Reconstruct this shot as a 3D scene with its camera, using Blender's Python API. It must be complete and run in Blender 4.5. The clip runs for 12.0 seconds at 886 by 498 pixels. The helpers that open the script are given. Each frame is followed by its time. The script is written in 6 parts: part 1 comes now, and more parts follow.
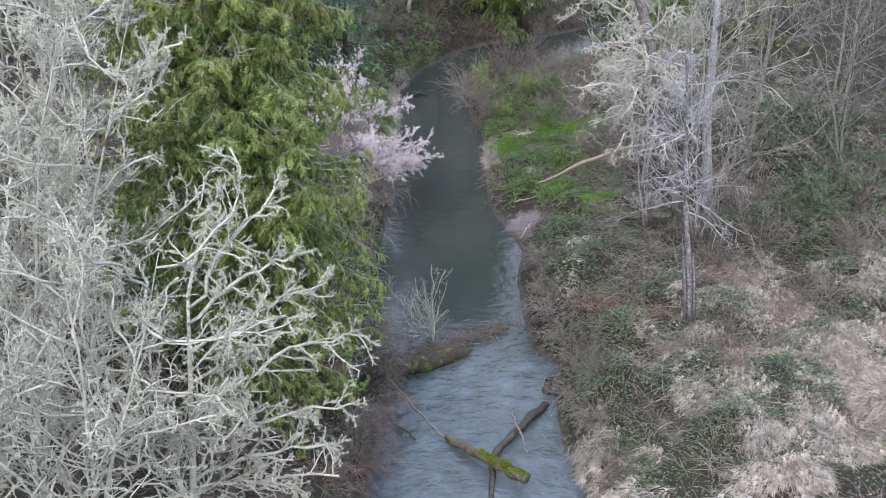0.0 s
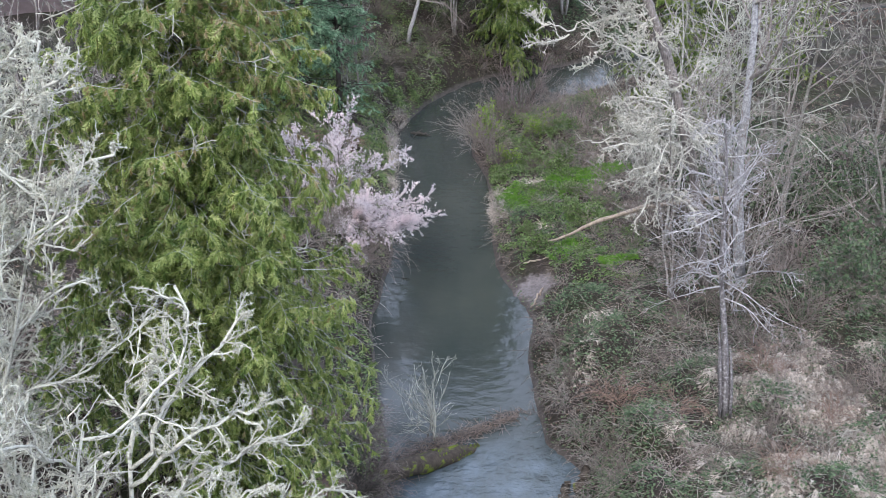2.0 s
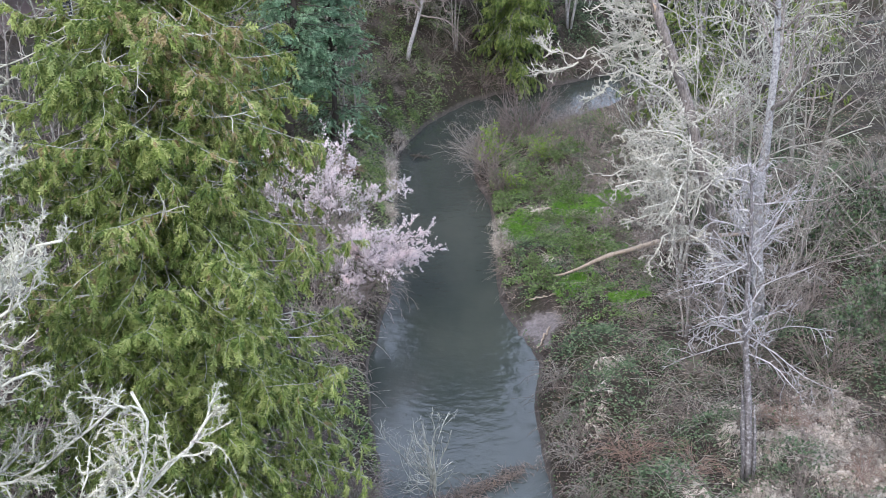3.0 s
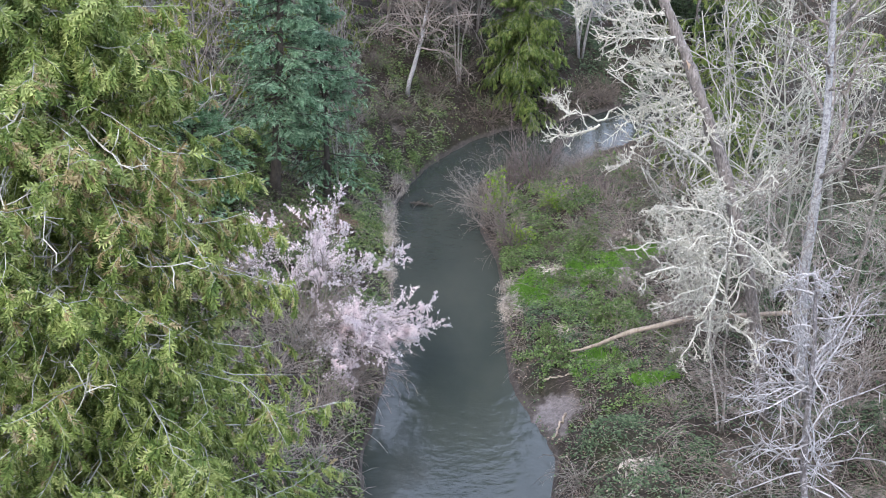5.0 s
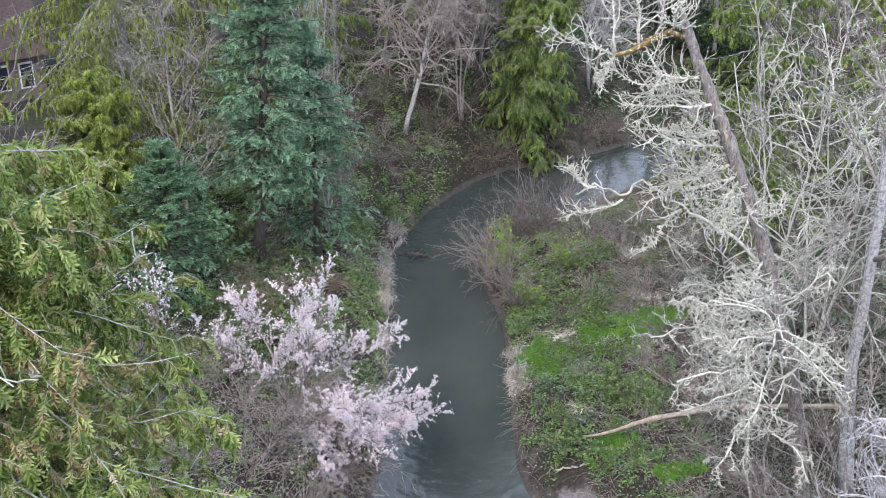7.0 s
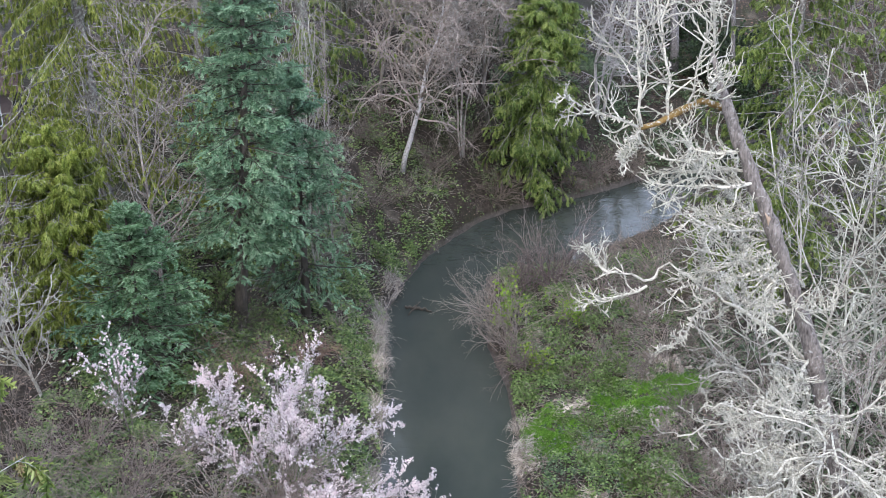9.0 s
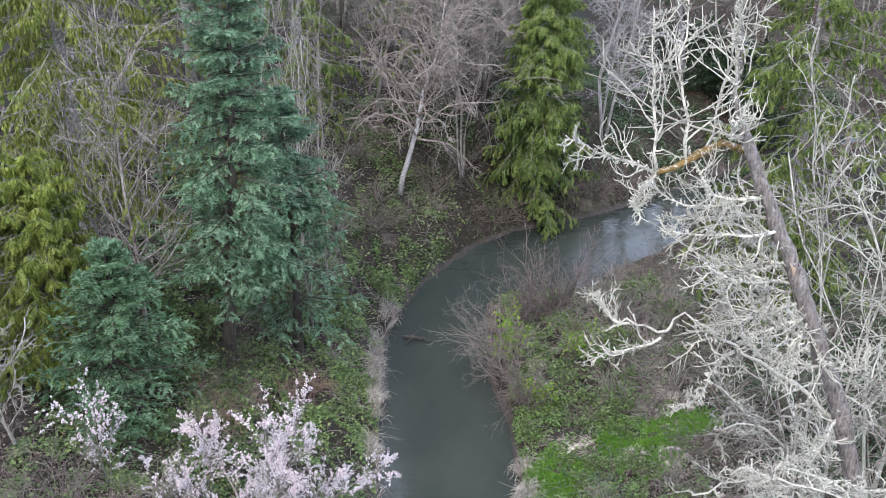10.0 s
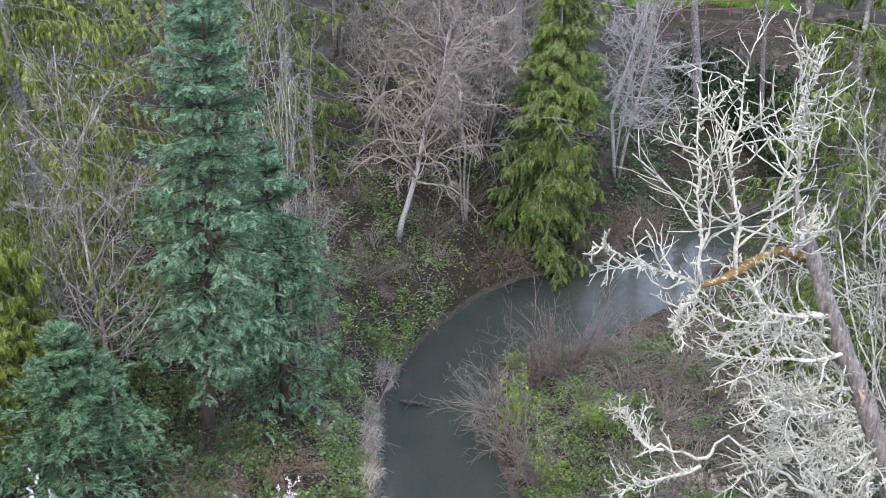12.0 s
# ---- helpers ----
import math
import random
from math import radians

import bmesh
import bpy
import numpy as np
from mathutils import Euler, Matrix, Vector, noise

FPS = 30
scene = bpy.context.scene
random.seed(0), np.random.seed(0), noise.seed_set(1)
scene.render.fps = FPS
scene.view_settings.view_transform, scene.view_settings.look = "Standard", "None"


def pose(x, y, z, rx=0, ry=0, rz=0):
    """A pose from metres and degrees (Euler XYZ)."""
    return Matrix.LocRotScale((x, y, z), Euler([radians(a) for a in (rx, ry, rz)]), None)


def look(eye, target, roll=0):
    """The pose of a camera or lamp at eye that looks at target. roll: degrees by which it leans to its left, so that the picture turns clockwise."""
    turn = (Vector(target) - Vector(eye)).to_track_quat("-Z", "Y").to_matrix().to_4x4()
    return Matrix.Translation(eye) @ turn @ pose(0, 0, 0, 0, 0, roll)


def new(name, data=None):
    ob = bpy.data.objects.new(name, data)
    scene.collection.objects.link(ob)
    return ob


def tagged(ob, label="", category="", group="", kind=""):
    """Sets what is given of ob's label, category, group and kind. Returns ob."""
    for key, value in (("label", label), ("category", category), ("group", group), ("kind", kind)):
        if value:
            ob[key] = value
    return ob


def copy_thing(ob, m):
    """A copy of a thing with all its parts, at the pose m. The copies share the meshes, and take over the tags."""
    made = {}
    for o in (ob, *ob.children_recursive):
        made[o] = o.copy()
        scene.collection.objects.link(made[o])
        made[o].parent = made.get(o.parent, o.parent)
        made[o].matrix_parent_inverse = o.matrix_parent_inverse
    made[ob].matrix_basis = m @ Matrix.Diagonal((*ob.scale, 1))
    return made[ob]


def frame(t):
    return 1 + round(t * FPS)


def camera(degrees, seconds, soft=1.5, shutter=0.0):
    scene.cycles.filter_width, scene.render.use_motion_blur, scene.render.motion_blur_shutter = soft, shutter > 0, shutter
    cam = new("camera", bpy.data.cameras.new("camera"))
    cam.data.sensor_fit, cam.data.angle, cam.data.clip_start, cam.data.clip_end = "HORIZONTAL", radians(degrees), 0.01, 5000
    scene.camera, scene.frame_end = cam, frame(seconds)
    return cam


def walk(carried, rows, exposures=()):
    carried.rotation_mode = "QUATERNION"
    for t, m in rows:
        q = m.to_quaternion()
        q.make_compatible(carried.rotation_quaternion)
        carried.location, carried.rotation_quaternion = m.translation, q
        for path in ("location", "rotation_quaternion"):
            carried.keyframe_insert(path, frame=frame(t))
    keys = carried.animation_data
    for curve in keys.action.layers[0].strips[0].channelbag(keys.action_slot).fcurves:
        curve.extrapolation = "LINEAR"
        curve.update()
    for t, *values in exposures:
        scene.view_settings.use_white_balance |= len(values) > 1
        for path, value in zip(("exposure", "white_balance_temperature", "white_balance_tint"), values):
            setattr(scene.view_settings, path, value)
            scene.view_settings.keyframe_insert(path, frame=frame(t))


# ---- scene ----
cam = camera(40.0, 12.0, soft=0.8)
PATH = [
    (0, (0.00, 0.00, 30.59), (-0.022, 8.930, 26.089), 0.37),
    (0.5, (0.00, 1.61, 30.57), (-0.028, 10.539, 26.077), 0.33),
    (1, (0.01, 3.40, 30.58), (-0.024, 12.339, 26.092), 0.28),
    (1.5, (0.03, 5.37, 30.58), (-0.018, 14.315, 26.100), 0.22),
    (2, (0.04, 7.41, 30.60), (-0.014, 16.350, 26.130), 0.16),
    (2.5, (0.05, 9.41, 30.63), (-0.012, 18.350, 26.155), 0.11),
    (3, (0.05, 11.33, 30.65), (-0.018, 20.271, 26.183), 0.07),
    (5, (-0.03, 18.59, 30.78), (-0.118, 27.534, 26.316), -0.15),
    (5.5, (-0.04, 20.29, 30.82), (-0.129, 29.239, 26.351), -0.16),
    (6, (-0.04, 21.93, 30.86), (-0.128, 30.879, 26.399), -0.16),
    (6.5, (-0.05, 23.51, 30.91), (-0.148, 32.456, 26.449), -0.16),
    (7, (-0.06, 25.03, 30.96), (-0.159, 33.983, 26.500), -0.16),
    (9, (-0.04, 30.75, 31.08), (-0.148, 39.712, 26.633), -0.20),
    (9.5, (-0.04, 32.18, 31.11), (-0.144, 41.140, 26.665), -0.19),
    (10, (-0.05, 33.57, 31.12), (-0.152, 42.535, 26.684), -0.17),
    (10.5, (-0.08, 34.96, 31.15), (-0.184, 43.921, 26.718), -0.13),
    (11, (-0.10, 36.34, 31.17), (-0.204, 45.305, 26.746), -0.08),
    (11.5, (-0.11, 37.69, 31.19), (-0.224, 46.662, 26.772), -0.04),
    (12, (-0.13, 39.00, 31.20), (-0.243, 47.975, 26.793), -0.00),
]
walk(cam, [(t, look(eye, target, roll)) for t, eye, target, roll in PATH], exposures=[(0, 0.9), (1.5, 0.95), (3, 1.05), (5, 1.15), (7, 1.14), (9, 1.07), (12, 1.1)])

# ---- light: an even, bright cloud cover ----
SUN_UP, SUN_TURN = 48.0, 200.0
world = bpy.data.worlds.new("cloudy_sky")
scene.world = world
world.use_nodes = True
wt = world.node_tree
sky = wt.nodes.new("ShaderNodeTexSky")
sky.sky_type, sky.sun_disc = "NISHITA", False
sky.sun_elevation, sky.sun_rotation = radians(SUN_UP), radians(SUN_TURN)
sky.dust_density, sky.air_density = 4.0, 1.0
cloud = wt.nodes.new("ShaderNodeMix")
cloud.data_type = "RGBA"
cloud.inputs[0].default_value = 0.72
cloud.inputs[7].default_value = (8.3, 9.5, 12.8, 1)
wt.links.new(sky.outputs[0], cloud.inputs[6])
background = wt.nodes["Background"]
background.inputs["Strength"].default_value = 0.15
wt.links.new(cloud.outputs[2], background.inputs["Color"])
sun_data = bpy.data.lights.new("sun", "SUN")
sun_data.energy, sun_data.angle, sun_data.color = 1.1, radians(18), (1.0, 0.97, 0.93)
sun = new("sun", sun_data)
sun.matrix_world = look((0, 0, 60), Vector((0, 0, 60)) - Vector((math.sin(radians(SUN_TURN)) * math.cos(radians(SUN_UP)), math.cos(radians(SUN_TURN)) * math.cos(radians(SUN_UP)), math.sin(radians(SUN_UP)))))


# ---- materials ----
def blank(name, rough=0.8):
    m = bpy.data.materials.new(name)
    m.use_nodes = True
    t = m.node_tree
    b = t.nodes["Principled BSDF"]
    b.inputs["Roughness"].default_value = rough
    b.inputs["Specular IOR Level"].default_value = 0.3
    return m, t, b


def noise_node(t, scale, detail=4.0, rough=0.55, stretch=None):
    n = t.nodes.new("ShaderNodeTexNoise")
    n.inputs["Scale"].default_value = scale
    n.inputs["Detail"].default_value = detail
    n.inputs["Roughness"].default_value = rough
    c = t.nodes.new("ShaderNodeTexCoord")
    if stretch:
        k = t.nodes.new("ShaderNodeMapping")
        k.inputs["Scale"].default_value = stretch
        t.links.new(c.outputs["Object"], k.inputs["Vector"])
        t.links.new(k.outputs[0], n.inputs["Vector"])
    else:
        t.links.new(c.outputs["Object"], n.inputs["Vector"])
    return n.outputs[0]


def ramp(t, value, stops):
    r = t.nodes.new("ShaderNodeValToRGB")
    e = r.color_ramp.elements
    while len(e) < len(stops):
        e.new(0.5)
    for k, (at, c) in zip(e, stops):
        k.position, k.color = at, (*c, 1)
    t.links.new(value, r.inputs[0])
    return r.outputs[0]


def blend(t, fac, a, b, how="MIX"):
    m = t.nodes.new("ShaderNodeMix")
    m.data_type, m.blend_type = "RGBA", how
    for socket, v in ((m.inputs[0], fac), (m.inputs[6], a), (m.inputs[7], b)):
        if isinstance(v, (int, float)):
            socket.default_value = v
        elif isinstance(v, tuple):
            socket.default_value = (*v, 1)
        else:
            t.links.new(v, socket)
    return m.outputs[2]


def bumped(t, b, height, strength, dist=0.03):
    n = t.nodes.new("ShaderNodeBump")
    n.inputs["Strength"].default_value, n.inputs["Distance"].default_value = strength, dist
    t.links.new(height, n.inputs["Height"])
    t.links.new(n.outputs[0], b.inputs["Normal"])


def leafy(name, dark, mid, light, rough=0.55, through_light=0.25):
    """Leaves: each clump has its own shade; some light comes through."""
    m, t, b = blank(name, rough)
    g = t.nodes.new("ShaderNodeNewGeometry")
    own = ramp(t, g.outputs["Random Per Island"], [(0.0, dark), (0.5, mid), (1.0, light)])
    patch = ramp(t, noise_node(t, 0.7, 3), [(0.3, (0.72, 0.75, 0.72)), (0.7, (1.15, 1.1, 1.0))])
    col = blend(t, 1.0, own, patch, "MULTIPLY")
    t.links.new(col, b.inputs["Base Color"])
    tr = t.nodes.new("ShaderNodeBsdfTranslucent")
    t.links.new(col, tr.inputs["Color"])
    mix = t.nodes.new("ShaderNodeMixShader")
    mix.inputs[0].default_value = through_light
    t.links.new(b.outputs[0], mix.inputs[1])
    t.links.new(tr.outputs[0], mix.inputs[2])
    t.links.new(mix.outputs[0], t.nodes["Material Output"].inputs["Surface"])
    return m


def barky(name, dark, light, crust=(0.5, 0.52, 0.45), amount=0.0, moss=0.0, scale=6.0):
    """Bark with furrows, crusted with lichen over the given share, mossy in places."""
    m, t, b = blank(name, 0.9)
    base = ramp(t, noise_node(t, scale, 6, 0.65, (1, 1, 0.25)), [(0.3, dark), (0.72, light)])
    if amount > 0:
        spots = ramp(t, noise_node(t, 9.0, 5, 0.7), [(max(0.0, 0.62 - amount * 0.5), (0, 0, 0)), (min(1.0, 0.72 - amount * 0.4), (1, 1, 1))])
        shade = ramp(t, noise_node(t, 24.0, 3), [(0.3, tuple(v * 0.72 for v in crust)), (0.7, crust)])
        base = blend(t, spots, base, shade)
    if moss > 0:
        tufts = ramp(t, noise_node(t, 2.2, 4, 0.6), [(0.62 - moss * 0.35, (0, 0, 0)), (0.72 - moss * 0.3, (1, 1, 1))])
        base = blend(t, tufts, base, (0.13, 0.17, 0.012))
    g = t.nodes.new("ShaderNodeNewGeometry")
    own = ramp(t, g.outputs["Random Per Island"], [(0.0, (0.7, 0.7, 0.7)), (1.0, (1.2, 1.18, 1.15))])
    t.links.new(blend(t, 1.0, base, own, "MULTIPLY"), b.inputs["Base Color"])
    bumped(t, b, noise_node(t, scale * 4, 5, 0.7, (1, 1, 0.3)), 0.6)
    return m


M_LICHEN = barky("lichen_bark", (0.13, 0.115, 0.1), (0.28, 0.265, 0.24), (0.53, 0.525, 0.44), 0.6)
M_LICHEN_TUFT = leafy("lichen_tufts", (0.33, 0.33, 0.27), (0.5, 0.5, 0.42), (0.66, 0.655, 0.57), 0.9, 0.15)
M_LICHEN_WARM = leafy("beard_lichen", (0.28, 0.27, 0.225), (0.47, 0.46, 0.405), (0.68, 0.67, 0.61), 0.9, 0.15)
M_LICHEN_WHITE = barky("white_lichen_bark", (0.13, 0.115, 0.1), (0.3, 0.285, 0.26), (0.57, 0.55, 0.47), 0.55)
M_GREY_WOOD = barky("weathered_grey_wood", (0.16, 0.147, 0.145), (0.37, 0.352, 0.352), (0.5, 0.487, 0.485), 0.4)
M_ALDER = barky("alder_bark", (0.13, 0.125, 0.13), (0.33, 0.32, 0.34), (0.48, 0.48, 0.47), 0.4)
M_SNAG = barky("split_pale_wood", (0.05, 0.042, 0.037), (0.3, 0.265, 0.245), (0.46, 0.46, 0.44), 0.08, scale=14.0)
M_BROWN_TWIG = barky("brown_twig_bark", (0.12, 0.1, 0.088), (0.29, 0.245, 0.22), (0.42, 0.42, 0.38), 0.25)
M_GREY_TWIG = barky("grey_twig_bark", (0.08, 0.073, 0.062), (0.19, 0.175, 0.15), (0.38, 0.39, 0.33), 0.22)
M_PALE_TWIG = barky("pale_twig_bark", (0.2, 0.18, 0.155), (0.38, 0.35, 0.3), (0.5, 0.5, 0.44), 0.3)
M_DARK_STEM = barky("dark_dead_stems", (0.09, 0.074, 0.063), (0.28, 0.23, 0.2))
M_RED_TWIG = barky("reddish_twig_bark", (0.085, 0.064, 0.06), (0.25, 0.195, 0.185), (0.42, 0.4, 0.38), 0.15)
M_BLUSH_TWIG = barky("pinkish_brown_twig_bark", (0.165, 0.133, 0.118), (0.37, 0.31, 0.28), (0.45, 0.44, 0.38), 0.2)
M_FERN = barky("dead_fern", (0.14, 0.088, 0.066), (0.34, 0.235, 0.19))
M_CEDAR_BARK = barky("cedar_bark", (0.11, 0.095, 0.09), (0.27, 0.25, 0.24), (0.45, 0.46, 0.42), 0.3)
M_CEDAR_LIMB = barky("lichened_cedar_limb", (0.15, 0.13, 0.115), (0.33, 0.305, 0.285), (0.52, 0.53, 0.49), 0.55)
M_DARK_BARK = barky("dark_wet_bark", (0.03, 0.026, 0.022), (0.1, 0.085, 0.07))
M_MOSSY = barky("mossy_log_bark", (0.05, 0.04, 0.03), (0.18, 0.145, 0.11), moss=0.15)
M_MOSSY_DARK = barky("dark_mossy_bark", (0.025, 0.02, 0.016), (0.085, 0.068, 0.052), moss=0.2)
M_MOSS = leafy("moss_tufts", (0.05, 0.075, 0.008), (0.1, 0.145, 0.012), (0.18, 0.24, 0.02), 0.95, 0.1)
M_YELLOW_MOSS = barky("ochre_moss", (0.09, 0.06, 0.022), (0.24, 0.15, 0.045), (0.5, 0.5, 0.46), 0.2)
M_LOG = barky("barkless_log", (0.2, 0.155, 0.12), (0.46, 0.385, 0.31))
M_SCAR = barky("raw_torn_wood", (0.24, 0.16, 0.11), (0.46, 0.36, 0.27), scale=12.0)
M_DEAD_TRUNK = barky("dead_conifer_bark", (0.06, 0.054, 0.053), (0.23, 0.21, 0.21), (0.42, 0.41, 0.41), 0.22, scale=9.0)
M_CEDAR = leafy("cedar_sprays", (0.06, 0.105, 0.025), (0.16, 0.225, 0.05), (0.3, 0.36, 0.11), 0.6, 0.3)
M_CEDAR_OLD = leafy("old_cedar_sprays", (0.1, 0.163, 0.042), (0.26, 0.34, 0.092), (0.52, 0.575, 0.24), 0.6, 0.45)
M_CEDAR_BRIGHT = leafy("bright_cedar_sprays", (0.075, 0.13, 0.033), (0.185, 0.265, 0.065), (0.35, 0.42, 0.14), 0.6, 0.35)
M_CEDAR_YOUNG = leafy("young_cedar_sprays", (0.11, 0.155, 0.03), (0.265, 0.335, 0.065), (0.46, 0.51, 0.15), 0.6, 0.4)
M_CEDAR_LIGHT = leafy("yellow_green_cedar_sprays", (0.09, 0.125, 0.025), (0.205, 0.25, 0.05), (0.36, 0.39, 0.11), 0.6, 0.3)
M_CEDAR_DEAD = leafy("browned_cedar_sprays", (0.26, 0.2, 0.1), (0.44, 0.35, 0.185), (0.57, 0.49, 0.31), 0.8, 0.4)
M_FIR = leafy("fir_needles", (0.085, 0.175, 0.1), (0.215, 0.39, 0.24), (0.49, 0.67, 0.48), 0.6, 0.45)
M_SPRUCE = leafy("blue_green_needles", (0.085, 0.17, 0.08), (0.185, 0.355, 0.19), (0.43, 0.6, 0.42), 0.6, 0.45)
M_IVY = leafy("ivy_leaves", (0.04, 0.068, 0.027), (0.12, 0.188, 0.064), (0.28, 0.37, 0.14), 0.45)
M_BRAMBLE = leafy("bramble_leaves", (0.035, 0.058, 0.032), (0.08, 0.125, 0.065), (0.17, 0.22, 0.13), 0.75)
M_FRESH = leafy("fresh_spring_leaves", (0.1, 0.18, 0.02), (0.19, 0.32, 0.035), (0.33, 0.46, 0.08), 0.5, 0.35)
M_HERB = leafy("low_green_herbs", (0.05, 0.085, 0.028), (0.12, 0.195, 0.058), (0.26, 0.36, 0.14), 0.6, 0.3)
M_GRASS = leafy("spring_grass", (0.07, 0.17, 0.022), (0.145, 0.32, 0.04), (0.26, 0.46, 0.09), 0.7, 0.3)
M_STRAW = leafy("dead_grass", (0.165, 0.132, 0.114), (0.39, 0.34, 0.308), (0.65, 0.585, 0.54), 0.8, 0.15)
M_LITTER = leafy("fallen_leaves", (0.09, 0.062, 0.048), (0.23, 0.165, 0.135), (0.4, 0.31, 0.26), 0.8, 0.1)
M_MULCH = leafy("red_brown_mulch", (0.05, 0.03, 0.025), (0.12, 0.075, 0.06), (0.22, 0.145, 0.115), 0.8, 0.05)
M_WET_LEAF = leafy("sodden_leaves", (0.05, 0.035, 0.028), (0.12, 0.085, 0.065), (0.21, 0.155, 0.12), 0.6, 0.05)
M_PETAL = leafy("pink_white_blossom", (0.68, 0.57, 0.65), (0.87, 0.78, 0.85), (0.95, 0.91, 0.94), 0.7, 0.45)
M_RHODO = leafy("dark_evergreen_leaves", (0.012, 0.026, 0.012), (0.03, 0.055, 0.022), (0.07, 0.1, 0.05), 0.35)


# ---- mesh tools ----
def unit(a):
    return a / np.maximum(np.linalg.norm(a, axis=-1, keepdims=True), 1e-9)


class Geo:
    """Gathers tubes and small leaves as arrays, and links them as one mesh."""

    def __init__(self):
        self.verts, self.tris, self.quads, self.count = [], [], [], 0

    def add(self, verts, tris=None, quads=None):
        if tris is not None:
            self.tris.append(np.asarray(tris).reshape(-1, 3) + self.count)
        if quads is not None:
            self.quads.append(np.asarray(quads).reshape(-1, 4) + self.count)
        verts = np.asarray(verts, float).reshape(-1, 3)
        self.verts.append(verts)
        self.count += len(verts)

    def tubes(self, pts, rad, sides=4, rng=None, rough=0.0):
        """Tapered tubes along rows of points."""
        m, n, _ = pts.shape
        tan = np.gradient(pts, axis=1)
        tan = unit(tan)
        ref = np.where(np.abs(tan[..., 2:]) > 0.9, np.array([1.0, 0, 0]), np.array([0, 0, 1.0]))
        a = unit(np.cross(tan, ref))
        b = np.cross(tan, a)
        th = np.arange(sides) * 2 * np.pi / sides
        r = np.repeat(rad[..., None], sides, 2)
        if rough:
            r = r * rng.uniform(1 - rough, 1 + rough, r.shape)
        v = pts[:, :, None] + r[..., None] * (np.cos(th)[:, None] * a[:, :, None] + np.sin(th)[:, None] * b[:, :, None])
        i = np.arange(n - 1)[:, None] * sides
        j = np.arange(sides)[None]
        k = (j + 1) % sides
        q = np.stack([i + j, i + k, i + sides + k, i + sides + j], -1).reshape(-1, 4)
        q = (q[None] + (np.arange(m) * n * sides)[:, None, None]).reshape(-1, 4)
        self.add(v, quads=q)
        caps = np.arange(1, sides - 1)
        cap = np.stack([0 * caps, caps + 1, caps], -1)
        ends = np.concatenate([cap, cap[:, ::-1] + (n - 1) * sides])
        self.tris.append((ends[None] + (np.arange(m) * n * sides)[:, None, None]).reshape(-1, 3) + self.count - m * n * sides)

    def place(self, leaf, pos, x, y, z, size):
        """Copies of a small shape (points, triangles) at each place, along its own axes."""
        lv, lf = leaf
        size = np.broadcast_to(size, len(pos))
        v = pos[:, None] + size[:, None, None] * (lv[None, :, :1] * x[:, None] + lv[None, :, 1:2] * y[:, None] + lv[None, :, 2:] * z[:, None])
        f = (lf[None] + (np.arange(len(pos)) * len(lv))[:, None, None]).reshape(-1, 3)
        self.add(v, tris=f)

    def link(self, name, material, parent=None, label="", smooth=False, kind=""):
        v = np.concatenate(self.verts)
        tris = np.concatenate(self.tris) if self.tris else np.empty((0, 3), int)
        quads = np.concatenate(self.quads) if self.quads else np.empty((0, 4), int)
        me = bpy.data.meshes.new(name)
        me.vertices.add(len(v))
        me.vertices.foreach_set("co", v.astype(np.float32).ravel())
        loops = np.concatenate([tris.ravel(), quads.ravel()]).astype(np.int32)
        me.loops.add(len(loops))
        me.loops.foreach_set("vertex_index", loops)
        starts = np.concatenate([np.arange(len(tris)) * 3, len(tris) * 3 + np.arange(len(quads)) * 4]).astype(np.int32)
        me.polygons.add(len(starts))
        me.polygons.foreach_set("loop_start", starts)
        if smooth:
            me.polygons.foreach_set("use_smooth", np.ones(len(starts), bool))
        me.update(calc_edges=True)
        for mt in material if isinstance(material, tuple) else (material,):
            me.materials.append(mt)
        ob = new(name, me)
        ob.parent = parent
        return tagged(ob, label, kind=kind)


GROUPS = {"lichen_tree": "lichened trees on the banks", "red_cedar": "cedars along the creek", "douglas_fir": "firs on the slope", "hemlock": "hemlocks on the slope", "tall_fir": "tall firs round the wood", "bare_tree": "bare trees of the wood", "sapling": "saplings on the slope", "alder": "alders", "arching_tree": "arching bare trees", "brown_brush": "brown brush on the banks", "bank_brush": "brush at the water's edge", "willow_bush": "willow bushes at the bend", "low_bramble": "low bramble clumps", "ivy_clump": "ivy clumps on the slope", "fern_heap": "dead fern heaps", "fawn_brush": "fawn cane tangles", "spring_bush": "bushes in new leaf", "evergreen_bush": "evergreen bushes by the yard", "evergreen_thicket": "bramble thickets", "young_plum": "young plums", "fallen_pole": "dead poles in the creek", "mud_stick": "sticks on the mud", "drift_branch": "driftwood in mid-stream", "stump": "stumps at the water's edge"}


def thing(name, base, label, category, group=""):
    ob = new(name)
    ob.location = base
    ob.empty_display_size = 0.3
    return tagged(ob, label, category, group or GROUPS.get(name, ""))


def part(name, bm, material, parent=None, label="", smooth=False):
    me = bpy.data.meshes.new(name)
    bm.to_mesh(me)
    bm.free()
    me.materials.append(material)
    if smooth:
        me.polygons.foreach_set("use_smooth", np.ones(len(me.polygons), bool))
    ob = new(name, me)
    ob.parent = parent
    return tagged(ob, label)


def box(sx, sy, sz, x=0, y=0, z=0, bevel=0.01):
    """A bevelled block with its base at z."""
    bm = bmesh.new()
    bmesh.ops.create_cube(bm, size=1, matrix=Matrix.LocRotScale((x, y, z + sz / 2), None, (sx, sy, sz)))
    if bevel:
        bmesh.ops.bevel(bm, geom=bm.edges[:], offset=bevel, segments=1, affect="EDGES")
    return bm


